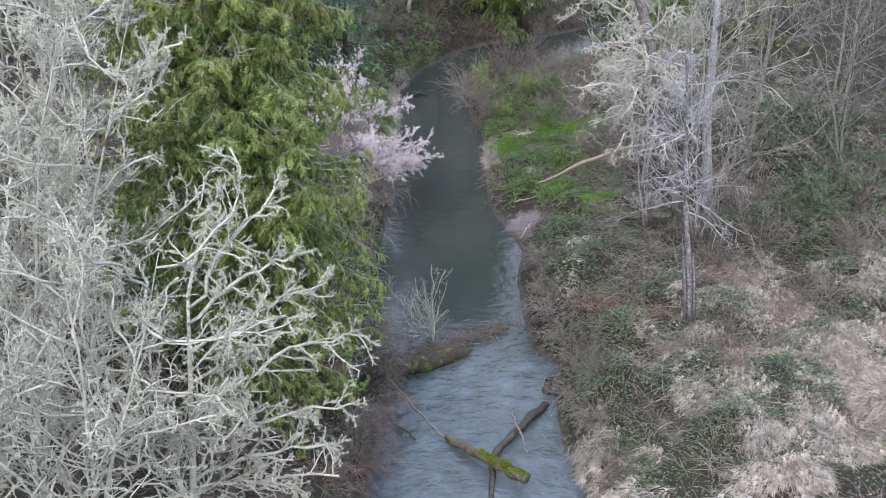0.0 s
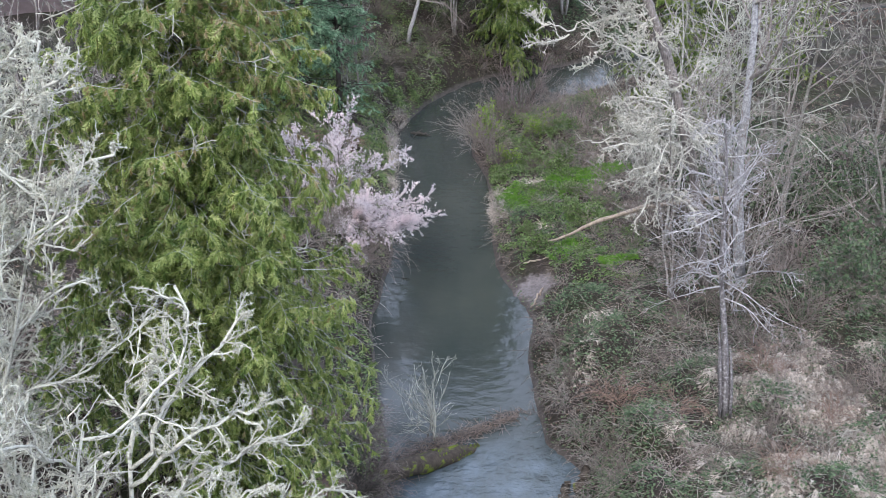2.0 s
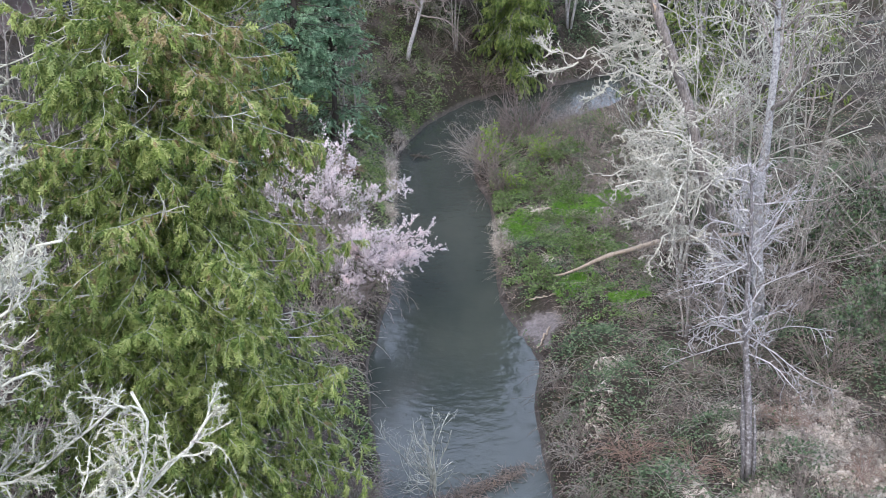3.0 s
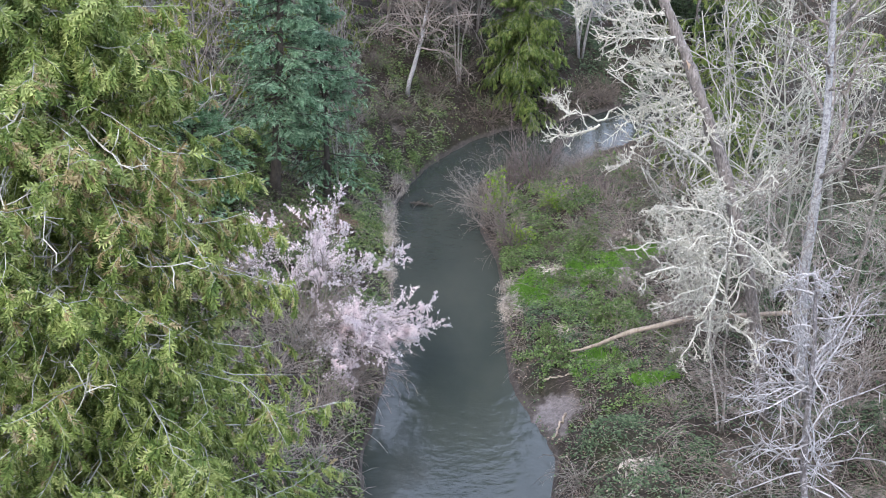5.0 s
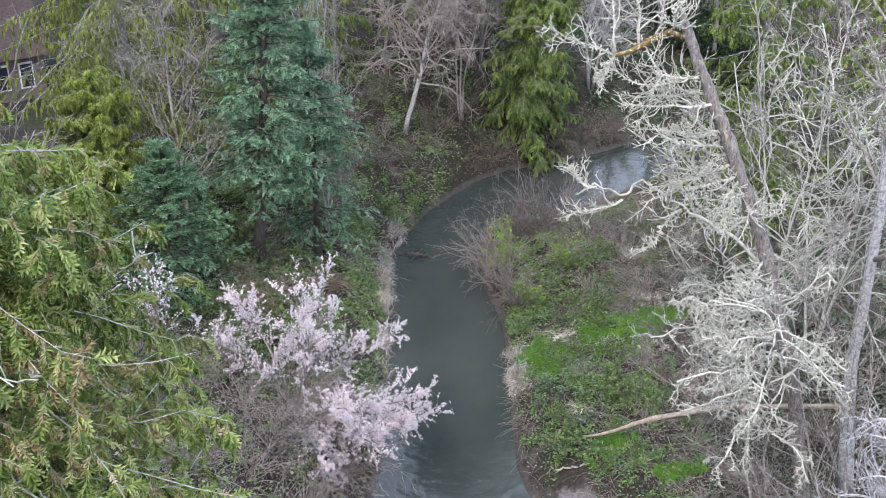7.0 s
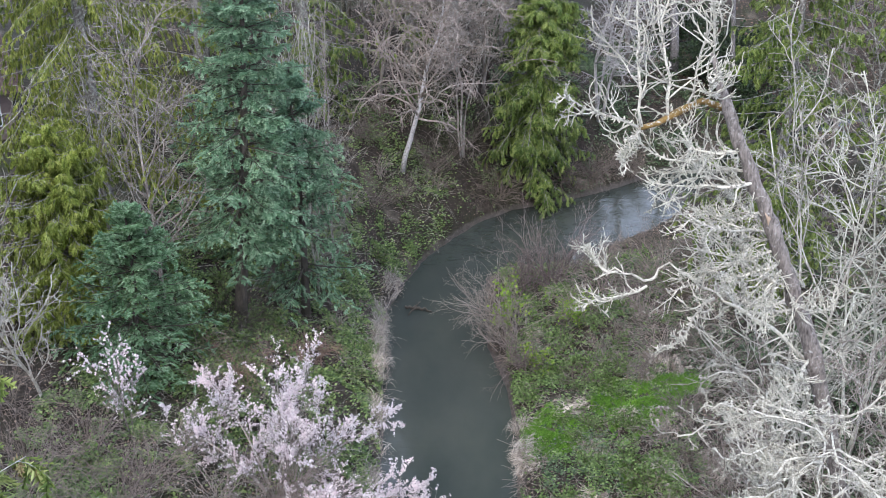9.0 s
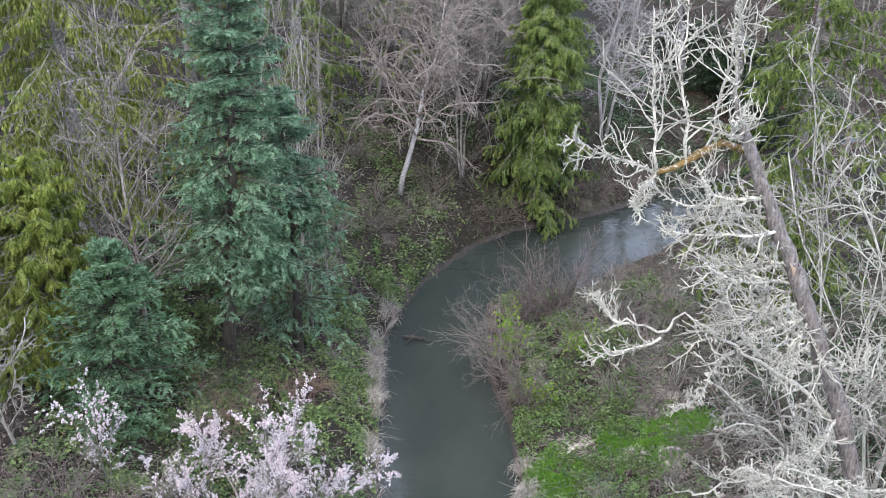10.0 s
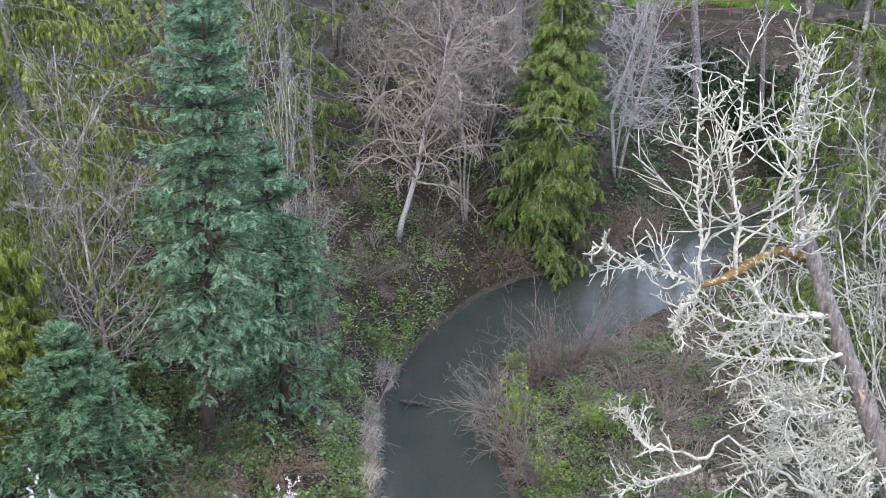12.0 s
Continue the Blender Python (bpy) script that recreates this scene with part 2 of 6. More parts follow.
def grow(rng, start, way, length, radius, n, wander=0.15, lift=0.0, tip=0.3):
    """Rows of n points that wander on from start; lift bends them up (or down: minus), step by step."""
    m = len(start)
    pts = np.empty((m, n, 3))
    pts[:, 0] = start
    d = unit(way)
    lifts = lift if isinstance(lift, (list, tuple, np.ndarray)) else [lift] * (n - 1)
    step = (length / (n - 1))[:, None]
    for i in range(1, n):
        d = d + rng.normal(0, wander, (m, 3))
        d[:, 2] += lifts[i - 1]
        d = unit(d)
        pts[:, i] = pts[:, i - 1] + d * step
    return pts, radius[:, None] * np.linspace(1, tip, n)[None]


def sprout(rng, pts, rad, k, lo=0.2, hi=0.98, angle=45, spread=12, ratio=0.5, shrink=0.5, flat=0.0, thin=0.6):
    """Places, ways, lengths and radii of k side shoots on each row."""
    m, n, _ = pts.shape
    par = np.repeat(np.arange(m), k)
    t = lo + (hi - lo) * ((np.tile(np.arange(k), m) + rng.uniform(0, 1, m * k)) / k)
    s = np.minimum(t * (n - 1), n - 1.001)
    i = s.astype(int)
    f = (s - i)[:, None]
    a, b = pts[par, i], pts[par, i + 1]
    tan = unit(b - a)
    side = np.cross(tan, unit(rng.normal(0, 1, (m * k, 3))))
    if flat:
        level = np.cross(tan, np.array([0, 0, 1.0])) * np.where(np.arange(m * k) % 2, 1, -1)[:, None]
        side = unit(side) * (1 - flat) + unit(level) * flat
    ang = np.radians(angle + rng.normal(0, spread, m * k))[:, None]
    way = np.cos(ang) * tan + np.sin(ang) * unit(side)
    whole = np.linalg.norm(np.diff(pts, axis=1), axis=-1).sum(1)[par]
    length = whole * ratio * (1 - shrink * t) * rng.uniform(0.6, 1.25, m * k)
    r = (rad[par, i] * (1 - f[:, 0]) + rad[par, i + 1] * f[:, 0]) * thin
    return a * (1 - f) + b * f, way, length, r


def along(rng, pts, k, lo=0.1, hi=1.0):
    """k places on each row, with the way of the row there."""
    m, n, _ = pts.shape
    par = np.repeat(np.arange(m), k)
    s = np.minimum(rng.uniform(lo, hi, m * k) * (n - 1), n - 1.001)
    i = s.astype(int)
    f = (s - i)[:, None]
    a, b = pts[par, i], pts[par, i + 1]
    return a * (1 - f) + b * f, unit(b - a)


def axes_for(rng, y, up=(0, 0, 1.0), loose=0.3):
    """Right, ahead and upward axes round the way y."""
    z = unit(np.asarray(up, float) + rng.normal(0, loose, y.shape))
    x = unit(np.cross(y, z))
    return x, y, np.cross(x, y)


def bunch(n, fan, wide, deep, seed):
    """A soft tuft of narrow leaves that fan out from one foot, of unit length."""
    r = random.Random(seed)
    v, f = [(-wide / 2, 0, 0), (wide / 2, 0, 0)], []
    for i in range(n):
        a = fan * (2 * i / (n - 1) - 1) + r.uniform(-0.12, 0.12)
        q = (1 - 0.35 * abs(a) / max(fan, 0.1)) * r.uniform(0.75, 1.0)
        f.append((0, 1, len(v)))
        v.append((q * math.sin(a), q * math.cos(a), r.uniform(-deep, deep)))
    return np.array(v, float), np.array(f)


def frond(pairs, angle, finger, wide, curl, seed):
    """A flat drooping frond of unit length: a spine with pairs of narrow side fingers."""
    r = random.Random(seed)
    n = pairs + 1
    v = [(0.02 * math.sin(i * 2.1), i / n, -curl * (i / n) ** 2) for i in range(n + 1)]
    f = []
    for i in range(pairs):
        for side in (-1, 1):
            a = side * (angle + r.uniform(-0.15, 0.15))
            q = finger * (1 - 0.5 * i / n) * r.uniform(0.75, 1.15)
            y0 = v[i][1]
            f.append((i, i + 1, len(v)))
            v.append((q * math.sin(a), y0 + q * math.cos(a), v[i][2] - curl * 0.4 * q + r.uniform(-0.05, 0.05)))
    v.append((wide, 1 - 1.2 / n, v[n - 1][2]))
    f.append((n - 1, n, len(v) - 1))
    return np.array(v, float), np.array(f)


CEDAR_FROND = frond(4, 0.8, 0.5, 0.1, 0.3, 4)
FIR_FROND = frond(4, 0.9, 0.36, 0.05, 0.12, 5)
FRINGE = bunch(5, 0.4, 0.18, 0.15, 6)
SHAG = (np.array([c for i in range(6) for c in [(0.12 * math.cos(i * 2.2), 0.12 * math.sin(i * 2.2), 0.1 * (i % 2)), (-0.12 * math.sin(i), 0.1 * math.cos(i), -0.1), (math.cos(i * 1.05 + 0.3) * (0.7 + 0.3 * (i % 2)), math.sin(i * 1.05 + 0.3) * 0.9, 0.8 * math.sin(i * 2.6))]], float), np.arange(18).reshape(6, 3))
CEDAR_SMALL = bunch(6, 0.7, 0.24, 0.25, 2)
TUFT = (np.array([(0, 0, 0), (0.5, 0.1, 0.5), (0.2, 0.5, 0.3), (-0.5, 0.2, 0.2), (-0.2, -0.45, 0.5), (0.1, -0.4, -0.4), (0.15, 0.15, -0.7), (-0.25, 0.1, -0.55)], float), np.array([(0, 1, 2), (0, 3, 4), (0, 5, 1), (0, 6, 7), (0, 2, 3)]))
LEAF = (np.array([(0, 0, 0), (0.42, 0.45, 0.1), (0, 1, 0), (-0.42, 0.45, 0.1)], float), np.array([(0, 1, 2), (0, 2, 3)]))


def blade_tuft(n, reach_out, high, wide):
    """A tuft of bent narrow blades."""
    v, f = [], []
    for i in range(n):
        a, q = i * 2.4, reach_out * (0.45 + 0.55 * ((i * 7) % 5) / 4)
        h = high * (0.6 + 0.4 * ((i * 3) % 4) / 3)
        c, s, k = math.cos(a), math.sin(a), len(v)
        for d, z, w in ((0.04, 0, wide), (0.4 * q, 0.85 * h, wide), (0.8 * q, 0.8 * h, wide * 0.8)):
            v += [(d * c - w * s, d * s + w * c, z), (d * c + w * s, d * s - w * c, z)]
        v.append((q * 1.15 * c, q * 1.15 * s, 0.35 * h))
        f += [(k, k + 1, k + 2), (k + 2, k + 1, k + 3), (k + 2, k + 3, k + 4), (k + 4, k + 3, k + 5), (k + 4, k + 5, k + 6)]
    return np.array(v, float), np.array(f)


BLADES = blade_tuft(8, 0.8, 0.6, 0.0095)
SWATH = bunch(6, 0.5, 0.04, 0.3, 7)
GRASS_UP = (np.concatenate([[(0.1 * math.cos(i), 0.1 * math.sin(i), 0), (0.1 * math.cos(i + 1), 0.1 * math.sin(i + 1), 0), (0.4 * math.cos(i * 2.4), 0.4 * math.sin(i * 2.4), 0.8 + 0.2 * (i % 3) / 3)] for i in range(9)]), np.arange(27).reshape(9, 3))


# ---- the lie of the land ----
LEFT_EDGE = np.array([(-6.0, -60), (-3.6, 10), (-3.3, 30), (-3.0, 39.5), (-2.7, 43), (-2.5, 46), (-2.5, 49), (-3.0, 53), (-3.6, 57), (-3.9, 60.5), (-3.6, 63), (-3.2, 67.5), (-3.3, 74), (-3.5, 80), (-3.75, 84), (-3.6, 86.3), (-3.0, 88.8), (-1.8, 92.2), (-0.3, 94.7), (1.3, 97), (3.5, 98.9), (5.9, 99.8), (8.2, 101.0), (10.5, 102.4), (13.2, 104.5), (19.5, 109.5), (31, 117), (70, 130)], float)
RIGHT_EDGE = np.array([(4.0, -60), (5.8, 10), (6.2, 30), (5.8, 39.2), (5.1, 42.2), (5.0, 45.6), (5.6, 48.2), (4.2, 50.2), (4.0, 53.2), (3.8, 56.8), (4.3, 60.6), (3.3, 63.4), (2.6, 66.5), (2.45, 70.2), (2.6, 75), (2.3, 79), (1.5, 82.5), (1.5, 86), (1.6, 90), (4.0, 90.4), (6.7, 91.2), (8.7, 93.8), (11.3, 95.6), (13.4, 98.2), (16.4, 104.2), (20.0, 108.4), (32, 115.6), (70, 128)], float)
OUTLINE = np.concatenate([LEFT_EDGE, RIGHT_EDGE[::-1]])
# Mounds of bramble and brush: x, y, half widths, height.
MOUNDS = [(10.6, 51.0, 1.5, 1.4, 0.8), (16.8, 46.0, 2.0, 2.0, 1.0), (11.8, 40.5, 1.7, 1.6, 0.9), (18.5, 41.5, 2.0, 2.2, 1.0), (8.8, 58.2, 1.3, 1.6, 0.7), (25.0, 60.0, 4.0, 5.0, 1.3), (24.0, 74.0, 4.0, 5.0, 1.3), (13.5, 81.0, 3.0, 4.0, 1.0), (-8.5, 57.0, 2.0, 3.0, 0.9), (-7.2, 86.0, 1.6, 2.4, 0.5), (6.9, 55.0, 1.9, 2.6, 1.4), (8.2, 47.6, 1.6, 2.4, 1.5), (7.2, 43.3, 1.9, 2.5, 1.7), (10.5, 43.5, 1.8, 1.8, 0.9), (14.5, 42.5, 2.4, 2.2, 0.9), (12.5, 48.5, 2.2, 2.4, 0.8), (6.6, 60.0, 1.5, 1.5, 0.5), (5.0, 70.5, 1.9, 2.8, 0.7), (6.5, 81.5, 2.6, 2.6, 0.9), (9.5, 86.5, 3.0, 3.0, 1.0), (17.5, 58.0, 3.5, 4.0, 1.2), (20.5, 66.0, 4.0, 4.0, 1.4), (17.0, 72.0, 3.5, 4.0, 1.3), (22.0, 52.0, 4.0, 4.0, 1.2), (-6.2, 64.5, 1.8, 3.0, 1.0), (-5.2, 45.0, 1.8, 4.0, 0.9), (-6.0, 37.0, 2.2, 4.0, 0.8)]


def reach(px, py, line):
    """The distance from each place to a line of points."""
    best = np.full(px.shape, 1e9)
    for (ax, ay), (bx, by) in zip(line[:-1], line[1:]):
        ux, uy = bx - ax, by - ay
        t = np.clip(((px - ax) * ux + (py - ay) * uy) / (ux * ux + uy * uy), 0, 1)
        best = np.minimum(best, np.hypot(px - ax - t * ux, py - ay - t * uy))
    return best


def in_stream(px, py):
    inside = np.zeros(px.shape, bool)
    for (ax, ay), (bx, by) in zip(OUTLINE, np.roll(OUTLINE, -1, 0)):
        if ay != by:
            inside ^= ((ay > py) != (by > py)) & (px < (bx - ax) * (py - ay) / (by - ay) + ax)
    return inside


def waves(x, y, size, seed):
    """Smooth, uneven patches of about that size, from about -1 to 1."""
    table = np.random.default_rng(seed).uniform(-1, 1, (128, 128))
    x, y = np.asarray(x, float), np.asarray(y, float)
    out = 0
    for scale, weight in ((1.6 / size, 1.0), (3.7 / size, 0.55), (8.1 / size, 0.3)):
        u, v = x * scale + seed * 3.7, y * scale + seed * 1.3
        i, j = np.floor(u).astype(int), np.floor(v).astype(int)
        f, g = u - i, v - j
        f, g = f * f * (3 - 2 * f), g * g * (3 - 2 * g)
        a, b, c, d = table[i % 128, j % 128], table[(i + 1) % 128, j % 128], table[i % 128, (j + 1) % 128], table[(i + 1) % 128, (j + 1) % 128]
        out = out + weight * ((a * (1 - f) + b * f) * (1 - g) + (c * (1 - f) + d * f) * g)
    return out * 1.1


def ground_z(x, y, rough=True):
    x, y = np.asarray(x, float), np.asarray(y, float)
    wet = in_stream(x, y)
    dl, dr = reach(x, y, LEFT_EDGE), reach(x, y, RIGHT_EDGE)
    d = np.minimum(dl, dr)
    wob = d + 0.3 * waves(x, y, 2.5, 3) * np.clip(d, 0, 1)
    left = np.interp(wob, [0, 0.25, 0.8, 2, 3, 4.2, 6, 7.5, 10, 15, 30, 80], [0, 0.75, 1.35, 2.3, 3.2, 4.2, 5.4, 6.0, 6.6, 7.2, 8.2, 10])
    left = left * (1 - 0.42 * np.clip((x - 5) / 6, 0, 1) * np.clip((y - 95) / 3, 0, 1))
    near = np.interp(wob, [0, 0.35, 1, 2, 4, 8, 14, 30, 80], [0, 0.6, 1.1, 1.6, 2.1, 2.7, 2.9, 3.4, 6])
    far = np.interp(wob, [0, 0.3, 1, 2, 4, 10, 18, 30, 80], [0, 0.35, 0.55, 0.8, 1.1, 1.6, 1.9, 3, 7])
    mud = np.interp(wob, [0, 1.2, 2.2, 4, 10, 18, 30, 80], [0, 0.22, 0.8, 1.5, 2.0, 2.2, 3, 7])
    right = near + (far - near) * np.clip((y - 60) / 8, 0, 1)
    w = np.clip(1 - np.abs(y - 63) / 2.6, 0, 1)
    right = right + (mud - right) * np.clip(w * 1.6, 0, 1)
    z = np.where(dl < dr, left, right)
    if rough:
        k = np.clip(d / 2.5, 0.15, 1)
        z = z + k * (0.22 * waves(x, y, 6, 11) + 0.1 * waves(x, y, 1.7, 12)) + np.clip(d / 10, 0, 1) * 0.4 * waves(x, y, 19, 13)
        for mx, my, rx, ry, h in MOUNDS:
            q = ((x - mx) / rx) ** 2 + ((y - my) / ry) ** 2
            z = z + 0.75 * h * np.clip(1 - q, 0, 1) * (1 + 0.3 * waves(x, y, 1.2, 17))
    return np.where(wet, -np.clip(d * 0.9, 0, 0.8) - 0.02, np.maximum(z, 0.02))


def gz(x, y):
    return float(ground_z(np.array([x]), np.array([y]))[0])


def spread_over(seed, n, x0, x1, y0, y1, weight, dry=0.15):
    """n places on land, thick where weight(x, y) is high."""
    r = np.random.default_rng(seed)
    xs, ys, got = [], [], 0
    for _ in range(60):
        x, y = r.uniform(x0, x1, n), r.uniform(y0, y1, n)
        keep = (r.uniform(0, 1, n) < weight(x, y)) & ~in_stream(x, y)
        x, y = x[keep], y[keep]
        keep = np.minimum(reach(x, y, LEFT_EDGE), reach(x, y, RIGHT_EDGE)) > dry
        xs.append(x[keep]), ys.append(y[keep])
        got += keep.sum()
        if got >= n:
            break
    x, y = np.concatenate(xs)[:n], np.concatenate(ys)[:n]
    return r, np.stack([x, y, ground_z(x, y)], 1)


def spot(x, y, cx, cy, rx, ry, edge=0.35):
    """1 inside an uneven oval, 0 outside."""
    q = np.sqrt(((x - cx) / rx) ** 2 + ((y - cy) / ry) ** 2) + 0.22 * waves(x, y, 1.6, 5)
    return np.clip((1 + edge / 2 - q) / edge, 0, 1)


def ground_material():
    m, t, b = blank("forest_floor", 0.95)
    big = noise_node(t, 0.35, 5, 0.6)
    fine = noise_node(t, 7.0, 6, 0.7)
    soil = ramp(t, fine, [(0.25, (0.01, 0.0075, 0.006)), (0.5, (0.028, 0.021, 0.016)), (0.75, (0.085, 0.066, 0.053))])
    mossy = ramp(t, fine, [(0.3, (0.015, 0.022, 0.008)), (0.7, (0.05, 0.065, 0.022))])
    straw = ramp(t, fine, [(0.3, (0.06, 0.047, 0.036)), (0.7, (0.19, 0.16, 0.13))])
    col = blend(t, ramp(t, big, [(0.45, (0, 0, 0)), (0.75, (0.75, 0.75, 0.75))]), soil, mossy)
    col = blend(t, ramp(t, noise_node(t, 0.5, 4), [(0.55, (0, 0, 0)), (0.68, (0.8, 0.8, 0.8))]), col, straw)
    # Bare wet mud low down along the water.
    mud = ramp(t, noise_node(t, 5, 6, 0.65), [(0.3, (0.028, 0.023, 0.02)), (0.7, (0.1, 0.082, 0.07))])
    c = t.nodes.new("ShaderNodeTexCoord")
    s = t.nodes.new("ShaderNodeSeparateXYZ")
    t.links.new(c.outputs["Object"], s.inputs[0])
    rise = t.nodes.new("ShaderNodeMath")
    rise.operation = "MULTIPLY_ADD"
    rise.inputs[1].default_value = -0.5
    t.links.new(noise_node(t, 1.7, 5, 0.65), rise.inputs[0])
    t.links.new(s.outputs["Z"], rise.inputs[2])
    low = t.nodes.new("ShaderNodeMapRange")
    low.inputs["From Min"].default_value, low.inputs["From Max"].default_value = 0.1, -0.06
    t.links.new(rise.outputs[0], low.inputs["Value"])
    # A beach of pale grey silt on the right bank.
    from_beach = t.nodes.new("ShaderNodeVectorMath")
    from_beach.operation = "DISTANCE"
    from_beach.inputs[1].default_value = (4.6, 63.5, 0.2)
    t.links.new(c.outputs["Object"], from_beach.inputs[0])
    ragged = t.nodes.new("ShaderNodeMath")
    ragged.operation = "MULTIPLY_ADD"
    ragged.inputs[1].default_value = 2.4
    t.links.new(noise_node(t, 1.3, 4, 0.6), ragged.inputs[0])
    t.links.new(from_beach.outputs["Value"], ragged.inputs[2])
    beach = t.nodes.new("ShaderNodeMapRange")
    beach.inputs["From Min"].default_value, beach.inputs["From Max"].default_value = 2.5, 2.1
    t.links.new(ragged.outputs[0], beach.inputs["Value"])
    silt = ramp(t, noise_node(t, 6, 6, 0.7), [(0.3, (0.08, 0.067, 0.063)), (0.7, (0.22, 0.193, 0.187))])
    t.links.new(blend(t, beach.outputs[0], blend(t, low.outputs[0], col, mud), silt), b.inputs["Base Color"])
    wet = t.nodes.new("ShaderNodeMapRange")
    wet.inputs["To Min"].default_value, wet.inputs["To Max"].default_value = 0.95, 0.55
    t.links.new(low.outputs[0], wet.inputs["Value"])
    t.links.new(wet.outputs[0], b.inputs["Roughness"])
    bumped(t, b, noise_node(t, 16, 6, 0.75), 0.9, 0.06)
    return m


def water_material():
    m, t, b = blank("murky_creek_water", 0.04)
    b.inputs["IOR"].default_value = 1.42
    b.inputs["Specular IOR Level"].default_value = 0.5
    silt = ramp(t, noise_node(t, 0.25, 4, 0.55, (1, 0.5, 1)), [(0.35, (0.03, 0.037, 0.033)), (0.7, (0.048, 0.054, 0.045))])
    c = t.nodes.new("ShaderNodeTexCoord")
    s = t.nodes.new("ShaderNodeSeparateXYZ")
    t.links.new(c.outputs["Object"], s.inputs[0])
    rough = t.nodes.new("ShaderNodeMapRange")
    rough.inputs["From Min"].default_value, rough.inputs["From Max"].default_value = 53.0, 49.0
    rough.inputs["To Min"].default_value, rough.inputs["To Max"].default_value = 0.075, 0.6
    t.links.new(s.outputs["Y"], rough.inputs["Value"])
    # Pale blue sky reflection on the riffle below the log, put into the colour.
    sky_tint = t.nodes.new("ShaderNodeMapRange")
    sky_tint.inputs["From Min"].default_value, sky_tint.inputs["From Max"].default_value = 51.0, 48.5
    t.links.new(s.outputs["Y"], sky_tint.inputs["Value"])
    streak = ramp(t, noise_node(t, 0.9, 5, 0.6, (1.0, 0.75, 1)), [(0.35, (0.3, 0.3, 0.3)), (0.7, (0.9, 0.9, 0.9))])
    share = t.nodes.new("ShaderNodeMath")
    share.operation = "MULTIPLY"
    t.links.new(sky_tint.outputs[0], share.inputs[0])
    t.links.new(streak, share.inputs[1])
    t.links.new(blend(t, share.outputs[0], silt, (0.1, 0.125, 0.142)), b.inputs["Base Color"])
    n = t.nodes.new("ShaderNodeBump")
    n.inputs["Distance"].default_value = 0.3
    t.links.new(rough.outputs[0], n.inputs["Strength"])
    swell = t.nodes.new("ShaderNodeMath")
    swell.operation = "MULTIPLY_ADD"
    swell.inputs[1].default_value = 0.45
    t.links.new(noise_node(t, 2.6, 3, 0.6, (1.0, 1.1, 1)), swell.inputs[0])
    t.links.new(noise_node(t, 1.1, 3, 0.5, (1.0, 1.35, 1)), swell.inputs[2])
    t.links.new(swell.outputs[0], n.inputs["Height"])
    t.links.new(n.outputs[0], b.inputs["Normal"])
    return m


def lay_ground():
    xs = np.concatenate([np.linspace(-700, -60, 24), np.linspace(-56, -22, 20), np.arange(-20, 26, 0.36), np.linspace(28, 60, 20), np.linspace(64, 700, 24)])
    ys = np.concatenate([np.linspace(-500, -25, 16), np.linspace(-20, 26, 24), np.arange(28, 112, 0.4), np.linspace(113, 180, 56), np.linspace(190, 900, 26)])
    gx, gy = np.meshgrid(xs, ys)
    z = ground_z(gx.ravel(), gy.ravel())
    g = Geo()
    nx, ny = len(xs), len(ys)
    i = (np.arange(ny - 1)[:, None] * nx + np.arange(nx - 1)[None]).ravel()
    g.add(np.stack([gx.ravel(), gy.ravel(), z], 1), quads=np.stack([i, i + 1, i + nx + 1, i + nx], 1))
    ob = g.link("ground", ground_material(), smooth=True)
    tagged(ob, "brown leaf-littered creek banks with bare muddy edges", "ground", kind="structure")
    w = Geo()
    wx, wy = np.linspace(-12, 75, 30), np.linspace(-70, 140, 60)
    ax, ay = np.meshgrid(wx, wy)
    i = (np.arange(59)[:, None] * 30 + np.arange(29)[None]).ravel()
    w.add(np.stack([ax.ravel(), ay.ravel(), 0 * ax.ravel()], 1), quads=np.stack([i, i + 1, i + 31, i + 30], 1))
    tagged(w.link("water", water_material(), smooth=True), "murky grey-green creek water with a rippled riffle", "creek", kind="structure")


lay_ground()


# ---- trees ----
def vec(*rows):
    return np.array(rows, float)


